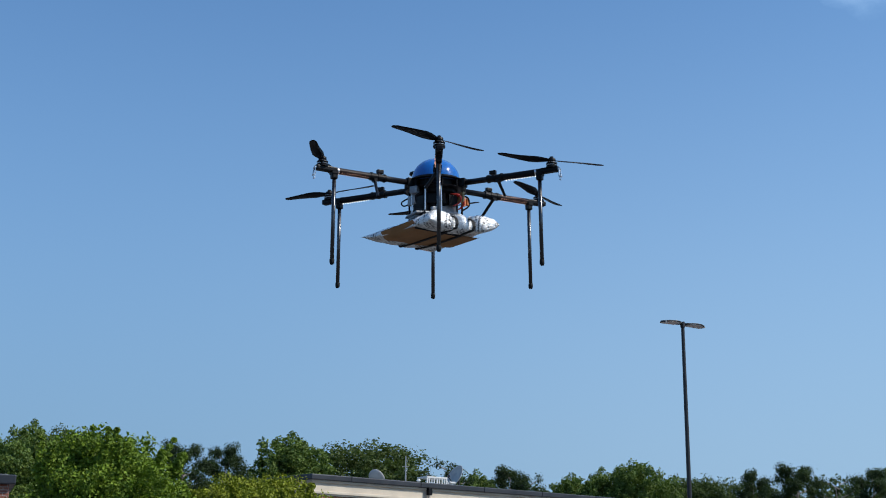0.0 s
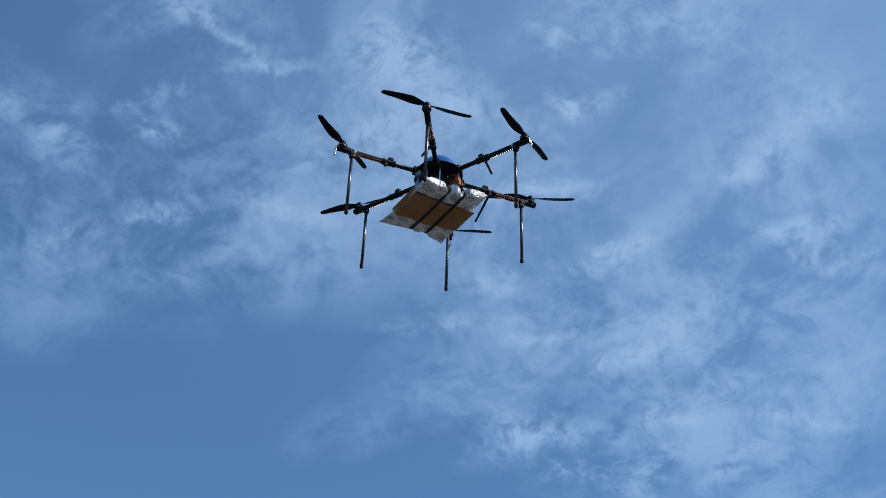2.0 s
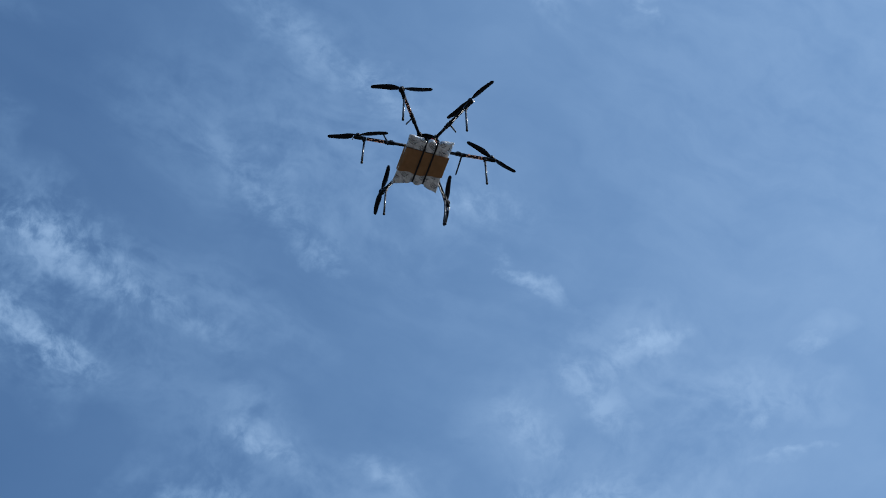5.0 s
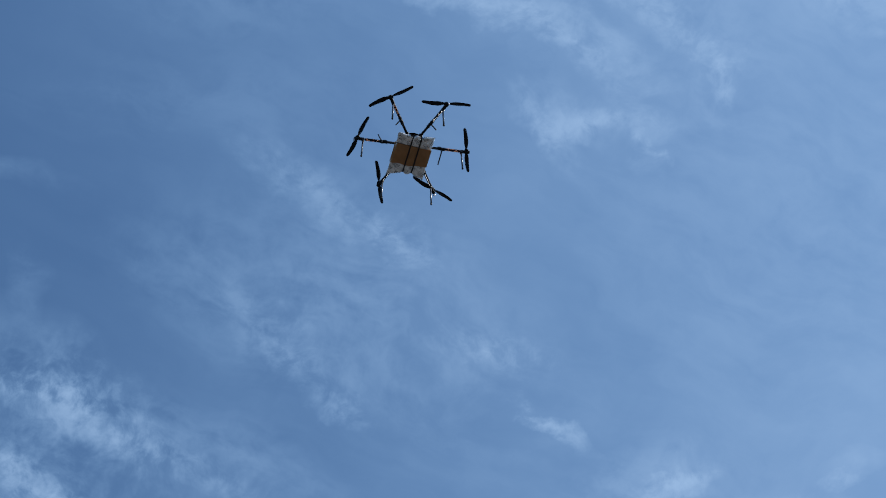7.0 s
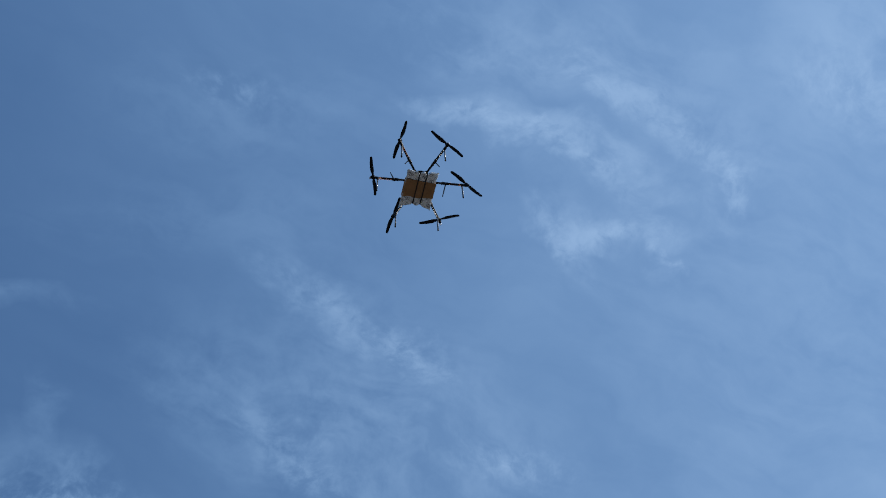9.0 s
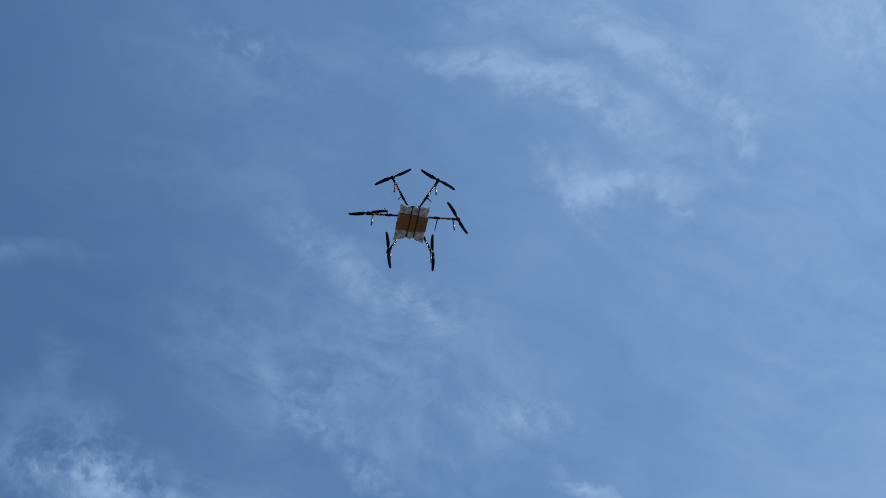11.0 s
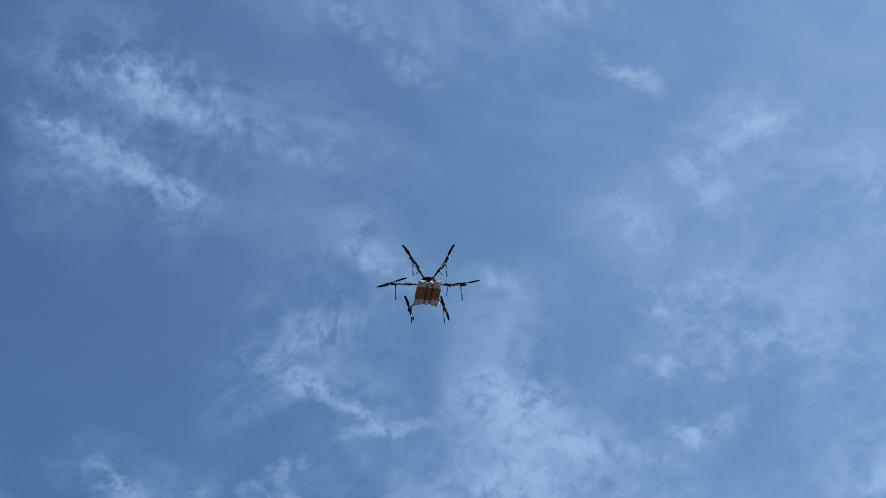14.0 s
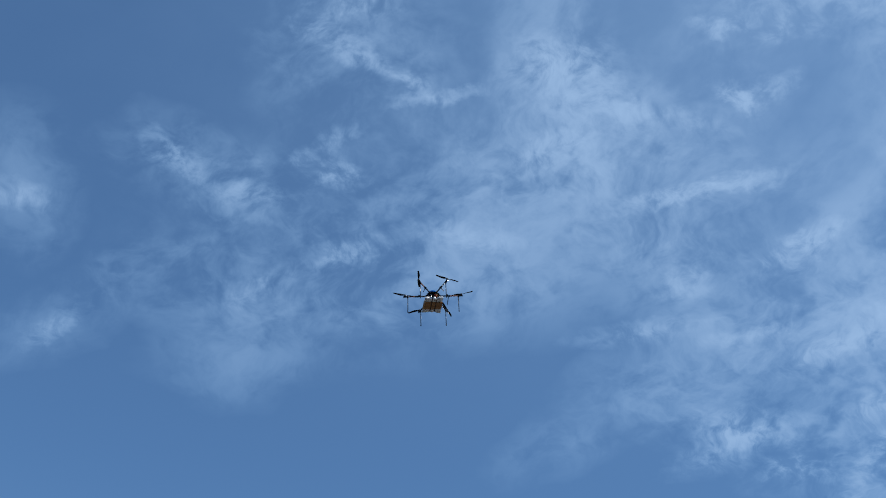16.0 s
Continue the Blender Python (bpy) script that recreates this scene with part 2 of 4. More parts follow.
def build_sky():
    world = bpy.data.worlds.new("sky")
    scene.world = world
    world.use_nodes = True
    n = Nodes(world.node_tree)
    sky = n.put("ShaderNodeTexSky", sky_type="NISHITA", sun_disc=False)
    sky.sun_elevation, sky.sun_rotation = SUN_EL, SUN_AZ
    sky.air_density, sky.dust_density, sky.ozone_density, sky.altitude = 1.0, 0.6, 3.2, 100
    way = n.put("ShaderNodeTexCoord").outputs["Generated"]
    xyz = n.put("ShaderNodeSeparateXYZ")
    n.link(way, xyz.inputs[0])
    up = n.math("MAXIMUM", xyz.outputs[2], 0.03)
    sheet = n.put("ShaderNodeCombineXYZ")
    n.link(n.math("DIVIDE", xyz.outputs[0], up), sheet.inputs[0])
    n.link(n.math("DIVIDE", xyz.outputs[1], up), sheet.inputs[1])
    flat = sheet.outputs[0]
    # wind-drawn edges
    drawn = n.vec("SUBTRACT", n.noise(flat, 7.0, 3, 0.5, 0.0, True), (0.5, 0.5, 0.5))
    bent = n.vec("ADD", flat, n.vec("SCALE", drawn, scale=0.10))
    fine = n.vec("SUBTRACT", n.noise(flat, 24.0, 4, 0.6, 0.0, True), (0.5, 0.5, 0.5))
    bent = n.vec("ADD", bent, n.vec("SCALE", fine, scale=0.022))
    total = None
    for x, y, a, b, turn, w in LOW_CLOUDS + LOW2_CLOUDS + MID_CLOUDS + MID2_CLOUDS + LATE_CLOUDS + HIGH_CLOUDS:
        m = n.mapping(bent, (x, y, 0), (0, 0, radians(turn)), (1.9 * a, 1.9 * b, 1), "TEXTURE")
        g = n.put("ShaderNodeTexGradient", gradient_type="SPHERICAL")
        n.link(m, g.inputs[0])
        total = n.math("MULTIPLY_ADD", g.outputs["Fac"], w, total if total else 0.0)
    shred = n.vec("SUBTRACT", n.noise(flat, 60.0, 4, 0.6, 0.0, True), (0.5, 0.5, 0.5))
    near = n.vec("ADD", n.vec("ADD", flat, n.vec("SCALE", fine, scale=0.045)), n.vec("SCALE", shred, scale=0.016))
    drawn_out = None
    for x, y, a, b, turn, w in BANK_WISPS + EDGE_WISPS + FRINGE_WISPS + CREST_WISPS + VEIL_WISPS + FLANK_WISPS:
        m = n.mapping(near, (x, y, 0), (0, 0, radians(turn)), (1.5 * a, 1.9 * b, 1), "TEXTURE")
        g = n.put("ShaderNodeTexGradient", gradient_type="SPHERICAL")
        n.link(m, g.inputs[0])
        drawn_out = n.math("MULTIPLY_ADD", g.outputs["Fac"], w, drawn_out if drawn_out else 0.0)
    # lumps, curled filaments and fine fibres
    way_bent = n.vec("ADD", way, n.vec("SCALE", drawn, scale=0.05))
    lumps = n.noise(way_bent, 15.0, 6, 0.6, 0.15)
    curl = n.vec("SUBTRACT", n.noise(way_bent, 13.0, 3, 0.5, 0.0, True), (0.5, 0.5, 0.5))
    curled = n.vec("ADD", way_bent, n.vec("SCALE", curl, scale=0.035))
    ridge = n.math("ABSOLUTE", n.math("SUBTRACT", n.noise(curled, 24.0, 4, 0.6, 0.1), 0.5))
    ridge = n.smooth(ridge, 0.0, 0.17, 1.0, 0.0)
    fibre = n.noise(curled, 75.0, 5, 0.64, 0.15)
    # wind streaks, rising along the low cloud bank and slanting across the high veil
    low = n.noise(n.mapping(way_bent, rot=(0, radians(-24), 0), scale=(1 / 13, 1 / 13, 1 / 42), kind="TEXTURE"), 1.0, 5, 0.58)
    high = n.noise(n.mapping(bent, rot=(0, 0, radians(30)), scale=(1 / 9, 1 / 40, 1), kind="TEXTURE"), 1.0, 5, 0.55)
    aloft = n.smooth(xyz.outputs[2], 0.74, 0.90)
    streak = n.math("ADD", n.math("MULTIPLY", low, n.math("SUBTRACT", 1.0, aloft)), n.math("MULTIPLY", high, aloft))
    grain = n.math("ADD", n.math("MULTIPLY", lumps, 0.46), n.math("ADD", n.math("MULTIPLY", ridge, 0.06), n.math("MULTIPLY", fibre, 0.21)))
    grain = n.math("ADD", grain, n.math("MULTIPLY", streak, 0.31))
    puffs = n.noise(way_bent, 8.5, 3, 0.5)
    grain = n.smooth(n.math("ADD", n.math("MULTIPLY", grain, 0.74), n.math("MULTIPLY", puffs, 0.26)), 0.415, 0.635)
    torn = n.math("MULTIPLY_ADD", n.smooth(n.math("ADD", n.math("MULTIPLY", fibre, 0.6), n.math("MULTIPLY", lumps, 0.4)), 0.38, 0.64), 1.55, 0.12)
    # higher up the cloud is smoother and thinner
    grain = n.math("MULTIPLY", grain, n.math("MULTIPLY_ADD", aloft, -0.42, 1.0))
    # overlapping patches thicken but never add up to a solid sheet
    thick = n.math("SUBTRACT", 1.0, n.math("EXPONENT", n.math("MULTIPLY", total, -1.35)))
    body = n.math("MULTIPLY", thick, n.math("MULTIPLY_ADD", grain, 1.95, 0.0))
    body = n.math("MULTIPLY_ADD", body, 0.78, n.math("MULTIPLY", n.math("MULTIPLY", drawn_out, torn), n.math("MULTIPLY_ADD", aloft, -0.35, 1.20)))
    # a thin milky veil, denser overhead and towards the sun
    veil = n.math("ADD", n.math("MULTIPLY", n.noise(bent, 4.0, 5, 0.6), 0.64), n.math("MULTIPLY", streak, 0.22))
    veil = n.math("MULTIPLY", veil, n.smooth(xyz.outputs[2], 0.46, 0.80))
    veil = n.math("MULTIPLY", veil, n.smooth(xyz.outputs[0], -0.42, 0.42, 0.12, 1.50))
    cover = n.math("ADD", body, n.math("MAXIMUM", veil, 0.0))
    cover = n.math("SUBTRACT", 1.0, n.math("EXPONENT", n.math("MULTIPLY", cover, -1.15)))
    # a sheet of cirrus never hides the blue wholly
    cover = n.math("MULTIPLY", cover, 0.86)
    blue = n.mix(1.0, sky.outputs[0], SKY_TINT, "MULTIPLY")
    # pale summer haze low down
    haze = n.mix(n.smooth(xyz.outputs[0], -0.35, 0.35), (1.50, 2.54, 3.98), (2.32, 3.55, 5.1))
    blue = n.mix(n.smooth(xyz.outputs[2], 0.0, 0.51, 0.92, 0.0), blue, haze)
    both = n.mix(cover, blue, n.mix(n.smooth(cover, 0.1, 0.8), THIN_CLOUD, CLOUD_WHITE))
    bg = n.put("ShaderNodeBackground")
    n.link(both, bg.inputs[0])
    bg.inputs[1].default_value = SKY_STRENGTH
    out = n.put("ShaderNodeOutputWorld")
    n.link(bg.outputs[0], out.inputs[0])


SKY_TINT = (0.78, 1.05, 1.2)
build_sky()


# ---- materials ----
def surface(name, colour, rough=0.5, metal=0.0, grain=0.0, scale=30.0, bump=0.0, bump_scale=80.0, other=None, spread=(0.35, 0.65), coat=0.0, emit=0.0, gloss=0.5):
    """A node material: colour with blotches of another, uneven roughness and fine relief, in metres."""
    m = bpy.data.materials.new(name)
    m.use_nodes = True
    n = Nodes(m.node_tree)
    out = n.put("ShaderNodeOutputMaterial")
    p = n.put("ShaderNodeBsdfPrincipled")
    n.link(p.outputs[0], out.inputs[0])
    p.inputs["Metallic"].default_value, p.inputs["Roughness"].default_value = metal, rough
    p.inputs["Coat Weight"].default_value = coat
    p.inputs["Specular IOR Level"].default_value = gloss
    where = n.put("ShaderNodeTexCoord").outputs["Object"]
    if other or grain:
        other = other or tuple(c * (1 - grain) for c in colour)
        big = n.noise(where, scale, 5, 0.6)
        n.link(n.mix(n.smooth(big, *spread), colour, other), p.inputs["Base Color"])
        n.link(n.smooth(n.noise(where, scale * 3.1, 4), 0.3, 0.7, max(rough - 0.08, 0.02), min(rough + 0.1, 1)), p.inputs["Roughness"])
    else:
        p.inputs["Base Color"].default_value = (*colour, 1)
    if bump:
        b = n.put("ShaderNodeBump")
        b.inputs["Strength"].default_value, b.inputs["Distance"].default_value = bump, 0.01
        n.link(n.noise(where, bump_scale, 5, 0.6), b.inputs["Height"])
        n.link(b.outputs[0], p.inputs["Normal"])
    if emit:
        p.inputs["Emission Color"].default_value, p.inputs["Emission Strength"].default_value = (*colour, 1), emit
    return m


def carbon_weave():
    m = bpy.data.materials.new("carbon_fibre")
    m.use_nodes = True
    n = Nodes(m.node_tree)
    out, p = n.put("ShaderNodeOutputMaterial"), n.put("ShaderNodeBsdfPrincipled")
    n.link(p.outputs[0], out.inputs[0])
    where = n.put("ShaderNodeTexCoord").outputs["Object"]
    chk = n.put("ShaderNodeTexChecker")
    n.link(n.mapping(where, rot=(0.6, 0.5, 0.78)), chk.inputs[0])
    chk.inputs["Scale"].default_value = 260
    chk.inputs["Color1"].default_value, chk.inputs["Color2"].default_value = (0.004, 0.004, 0.005, 1), (0.011, 0.011, 0.013, 1)
    n.link(chk.outputs[0], p.inputs["Base Color"])
    n.link(n.smooth(n.noise(where, 40, 4), 0.3, 0.7, 0.28, 0.48), p.inputs["Roughness"])
    p.inputs["Specular IOR Level"].default_value = 0.24
    return m


def printed_foil():
    """Crinkled silver bubble foil with rows of small dark print that cannot be read."""
    m = bpy.data.materials.new("printed_silver_foil")
    m.use_nodes = True
    n = Nodes(m.node_tree)
    out, p = n.put("ShaderNodeOutputMaterial"), n.put("ShaderNodeBsdfPrincipled")
    n.link(p.outputs[0], out.inputs[0])
    where = n.put("ShaderNodeTexCoord").outputs["Object"]
    # stamps about 6 cm wide, each a few lines of print, staggered over the bag
    turned = n.mapping(n.vec("ADD", where, n.vec("SCALE", n.noise(where, 9, 2, 0.5, 0, True), scale=0.035)), rot=(0, 0, radians(-28)))
    xyz = n.put("ShaderNodeSeparateXYZ")
    n.link(turned, xyz.inputs[0])
    row = n.math("MULTIPLY", xyz.outputs[1], 1 / 0.062)
    shift = n.math("MULTIPLY", n.math("FLOOR", row), 0.43)
    cx = n.math("SUBTRACT", n.math("FRACT", n.math("ADD", n.math("MULTIPLY", xyz.outputs[0], 1 / 0.098), shift)), 0.5)
    cy = n.math("SUBTRACT", n.math("FRACT", row), 0.5)
    arch = n.math("ADD", cy, n.math("MULTIPLY", n.math("MULTIPLY", cx, cx), 1.1))
    inside = n.math("MULTIPLY", n.math("LESS_THAN", n.math("ABSOLUTE", cx), 0.33), n.math("LESS_THAN", n.math("ABSOLUTE", arch), 0.34))
    line = n.math("LESS_THAN", n.math("FRACT", n.math("MULTIPLY", arch, 4.4)), 0.62)
    glyph = n.smooth(n.noise(where, 200, 2, 0.6), 0.45, 0.50)
    ink = n.math("MULTIPLY", n.math("MULTIPLY", inside, line), glyph)
    foil = n.mix(n.smooth(n.noise(where, 26, 4), 0.35, 0.65), (0.90, 0.90, 0.89), (0.74, 0.74, 0.74))
    n.link(n.mix(n.math("MULTIPLY", ink, 0.95), foil, (0.03, 0.03, 0.035)), p.inputs["Base Color"])
    n.link(n.math("SUBTRACT", 0.16, n.math("MULTIPLY", ink, 0.14)), p.inputs["Metallic"])
    n.link(n.smooth(n.noise(where, 60, 3), 0.3, 0.7, 0.2, 0.42), p.inputs["Roughness"])
    b = n.put("ShaderNodeBump")
    b.inputs["Strength"].default_value, b.inputs["Distance"].default_value = 0.7, 0.012
    v = n.put("ShaderNodeTexVoronoi", feature="SMOOTH_F1")
    n.link(n.vec("ADD", where, n.vec("SCALE", n.noise(where, 20, 3, 0.6, 0, True), scale=0.06)), v.inputs["Vector"])
    v.inputs["Scale"].default_value = 32
    n.link(n.math("ADD", v.outputs["Distance"], n.noise(where, 45, 4)), b.inputs["Height"])
    n.link(b.outputs[0], p.inputs["Normal"])
    return m


def foliage(name, dark, light, gloss=0.45):
    m = bpy.data.materials.new(name)
    m.use_nodes = True
    n = Nodes(m.node_tree)
    out, p = n.put("ShaderNodeOutputMaterial"), n.put("ShaderNodeBsdfPrincipled")
    isle = n.put("ShaderNodeNewGeometry").outputs["Random Per Island"]
    where = n.put("ShaderNodeTexCoord").outputs["Object"]
    f = n.math("ADD", n.math("MULTIPLY", isle, 0.6), n.math("MULTIPLY", n.noise(where, 0.9, 3), 0.5), clamp=True)
    c = n.ramp(f, (0.15, dark), (0.85, light))
    n.link(c, p.inputs["Base Color"])
    p.inputs["Roughness"].default_value = gloss
    p.inputs["Specular IOR Level"].default_value = 0.22
    thin = n.put("ShaderNodeBsdfTranslucent")
    n.link(n.mix(0.5, c, (0.12, 0.20, 0.01)), thin.inputs[0])
    mix = n.put("ShaderNodeMixShader")
    mix.inputs[0].default_value = 0.25
    n.link(p.outputs[0], mix.inputs[1])
    n.link(thin.outputs[0], mix.inputs[2])
    n.link(mix.outputs[0], out.inputs[0])
    return m


def brickwork():
    m = bpy.data.materials.new("red_brick")
    m.use_nodes = True
    n = Nodes(m.node_tree)
    out, p = n.put("ShaderNodeOutputMaterial"), n.put("ShaderNodeBsdfPrincipled")
    n.link(p.outputs[0], out.inputs[0])
    where = n.put("ShaderNodeTexCoord").outputs["Object"]
    b = n.put("ShaderNodeTexBrick")
    n.link(n.mapping(where, rot=(radians(90), 0, 0)), b.inputs[0])
    b.inputs["Scale"].default_value = 1.0
    b.inputs["Brick Width"].default_value, b.inputs["Row Height"].default_value, b.inputs["Mortar Size"].default_value = 0.21, 0.075, 0.008
    b.inputs["Color1"].default_value, b.inputs["Color2"].default_value = (0.30, 0.10, 0.06, 1), (0.22, 0.075, 0.05, 1)
    b.inputs["Mortar"].default_value = (0.38, 0.34, 0.3, 1)
    n.link(n.mix(n.math("MULTIPLY", n.noise(where, 1.4, 4), 0.5), b.outputs["Color"], (0.2, 0.08, 0.05)), p.inputs["Base Color"])
    p.inputs["Roughness"].default_value = 0.85
    return m


CARBON = carbon_weave()
BLACK = surface("black_plastic", (0.004, 0.004, 0.005), 0.42, 0, 0.4, 60, 0.1, 300, gloss=0.18)
RUBBER = surface("black_rubber", (0.006, 0.006, 0.006), 0.7, 0, 0.3, 80, 0.1, 300, gloss=0.25)
BLADE = surface("matt_black_blade", (0.0035, 0.004, 0.008), 0.45, 0, 0.3, 50, gloss=0.18)
BLUE = surface("glossy_blue_paint", (0.003, 0.115, 0.42), 0.14, 0, 0.12, 12, coat=0.6)
ALU = surface("bare_aluminium", (0.72, 0.72, 0.74), 0.28, 1.0, 0.2, 90, 0.1, 400)
STEEL = surface("polished_leg_tube", (0.005, 0.005, 0.008), 0.30, 0.0, 0.06, 12, gloss=1.0)
BOARD = surface("brown_cardboard", (0.37, 0.185, 0.075), 0.85, 0, 0.18, 14, 0.15, 220)
FOIL = printed_foil()
WEB = surface("black_webbing", (0.005, 0.005, 0.006), 0.75, 0, 0.3, 200, 0.4, 500)
RED_WIRE = surface("red_wire", (0.45, 0.03, 0.02), 0.45, 0, 0.2, 80)
ORANGE_WIRE = surface("orange_connector", (0.6, 0.2, 0.06), 0.45, 0, 0.2, 80)
BOARD_GREEN = surface("grey_circuit_casing", (0.30, 0.31, 0.33), 0.4, 0.3, 0.3, 60)
TAN_BOARD = surface("tan_circuit_board", (0.42, 0.30, 0.14), 0.5, 0, 0.5, 120)
COPPER = surface("copper_led_tape", (0.022, 0.007, 0.005), 0.45, 0.0, 0.7, 160, gloss=0.2)
LED_WARM = surface("warm_led", (1.0, 0.50, 0.36), 0.3, emit=0.8)
LED_WHITE = surface("white_led", (1.0, 0.98, 0.95), 0.3, emit=2.2)
LENS = surface("dark_lens_glass", (0.005, 0.005, 0.008), 0.05, 0, coat=1.0)
POLE_PAINT = surface("dark_bronze_paint", (0.022, 0.021, 0.024), 0.45, 0.2, 0.3, 4)
HEAD_PAINT = surface("grey_lamp_housing", (0.05, 0.05, 0.054), 0.5, 0.2, 0.3, 6)
LAMP_GLASS = surface("frosted_lamp_cover", (0.72, 0.73, 0.73), 0.35, 0, 0.12, 8)
BARK = surface("grey_brown_bark", (0.16, 0.12, 0.09), 0.9, 0, 0.55, 6, 0.6, 18)
PALE_BARK = surface("pale_smooth_bark", (0.34, 0.27, 0.20), 0.8, 0, 0.4, 8, 0.3, 22)
PINE_BARK = surface("pale_pine_bark", (0.36, 0.29, 0.24), 0.85, 0, 0.45, 5, 0.5, 18)
LEAF_NEAR = foliage("bright_green_leaves", (0.032, 0.070, 0.008), (0.21, 0.31, 0.028), 0.6)
LEAF_LIME = foliage("yellow_green_leaves", (0.060, 0.085, 0.007), (0.31, 0.34, 0.026), 0.6)
LEAF_MAPLE = foliage("mid_green_leaves", (0.040, 0.076, 0.016), (0.17, 0.24, 0.050), 0.6)
LEAF_OAK = foliage("dark_green_leaves", (0.028, 0.052, 0.016), (0.11, 0.145, 0.040), 0.65)
LEAF_PINE = foliage("blue_green_needles", (0.012, 0.026, 0.011), (0.042, 0.066, 0.026), 0.7)
BRICK = brickwork()
CREAM = surface("cream_stucco", (0.62, 0.54, 0.43), 0.9, 0, 0.16, 0.7, 0.25, 60)
COPING = surface("dark_metal_coping", (0.05, 0.052, 0.058), 0.4, 0.5, 0.3, 1.2)
ROOFING = surface("grey_roof_membrane", (0.32, 0.32, 0.31), 0.9, 0, 0.3, 0.6, 0.2, 20)
WHITE_METAL = surface("weathered_white_metal", (0.66, 0.66, 0.64), 0.45, 0.1, 0.15, 5)
DISH_GREY = surface("pale_grey_dish", (0.40, 0.40, 0.39), 0.5, 0.1, 0.15, 3)
ASPHALT = surface("worn_asphalt", (0.095, 0.092, 0.088), 0.9, 0, 0.4, 0.35, 0.5, 60)
GLASS_DARK = surface("shop_glass", (0.02, 0.025, 0.03), 0.06, 0, coat=1.0)


# ---- building blocks ----
def part(name, bm, material, parent, label="", smooth=False):
    me = bpy.data.meshes.new(name)
    bmesh.ops.recalc_face_normals(bm, faces=bm.faces)
    bm.to_mesh(me)
    bm.free()
    me.materials.append(material)
    if smooth:
        me.polygons.foreach_set("use_smooth", [True] * len(me.polygons))
    ob = new(name, me)
    if parent:
        ob.parent = parent
    if label:
        tagged(ob, label)
    return ob


def again(ob, m, parent=None):
    """The same part once more, on the same mesh."""
    o = new(ob.name.split(".")[0], ob.data)
    o.parent = parent or ob.parent
    o.matrix_basis = m
    if "label" in ob:
        o["label"] = ob["label"]
    return o


def box(bm, centre, size, turn=None, bevel=0.0):
    m = Matrix.Translation(centre) @ (turn or Matrix()) @ Matrix.Diagonal((*size, 1))
    made = bmesh.ops.create_cube(bm, size=1.0, matrix=m)["verts"]
    if bevel:
        edges = list({e for v in made for e in v.link_edges})
        bmesh.ops.bevel(bm, geom=edges, offset=bevel, segments=2, affect="EDGES", profile=0.6)
    return bm


def tube(bm, a, b, r0, r1=None, seg=14, caps=True):
    a, b = Vector(a), Vector(b)
    turn = (b - a).to_track_quat("Z", "Y").to_matrix().to_4x4()
    m = Matrix.Translation((a + b) / 2) @ turn
    bmesh.ops.create_cone(bm, cap_ends=caps, segments=seg, radius1=r0, radius2=r0 if r1 is None else r1, depth=(b - a).length, matrix=m)
    return bm


def lathe(bm, profile, seg=24, at=(0, 0, 0)):
    """Turns (radius, height) pairs round the z axis."""
    rings = []
    for r, z in profile:
        if r < 1e-5:
            rings.append([bm.verts.new((at[0], at[1], at[2] + z))])
        else:
            rings.append([bm.verts.new((at[0] + r * math.cos(2 * math.pi * k / seg), at[1] + r * math.sin(2 * math.pi * k / seg), at[2] + z)) for k in range(seg)])
    for p, q in zip(rings, rings[1:]):
        for k in range(seg):
            j = (k + 1) % seg
            if len(p) == 1 and len(q) == 1:
                continue
            if len(p) == 1:
                bm.faces.new((p[0], q[k], q[j]))
            elif len(q) == 1:
                bm.faces.new((p[k], p[j], q[0]))
            else:
                bm.faces.new((p[k], p[j], q[j], q[k]))
    return bm


def cable(bm, points, r, seg=6):
    """A bent wire through points, smoothed."""
    pts = [Vector(p) for p in points]
    fine = []
    for i in range(len(pts) - 1):
        p0, p1, p2, p3 = pts[max(i - 1, 0)], pts[i], pts[i + 1], pts[min(i + 2, len(pts) - 1)]
        for s in range(5):
            u = s / 5
            fine.append(0.5 * ((2 * p1) + (p2 - p0) * u + (2 * p0 - 5 * p1 + 4 * p2 - p3) * u * u + (3 * p1 - p0 - 3 * p2 + p3) * u ** 3))
    fine.append(pts[-1])
    for p, q in zip(fine, fine[1:]):
        if (q - p).length > 1e-5:
            tube(bm, p, q, r, seg=seg)
    return bm


# ---- the place ----
def build_ground():
    bm = bmesh.new()
    bmesh.ops.create_grid(bm, x_segments=40, y_segments=40, size=2500)
    g = part("ground", bm, ASPHALT, None)
    tagged(g, "wide worn dark asphalt car park ground", "ground", kind="structure")


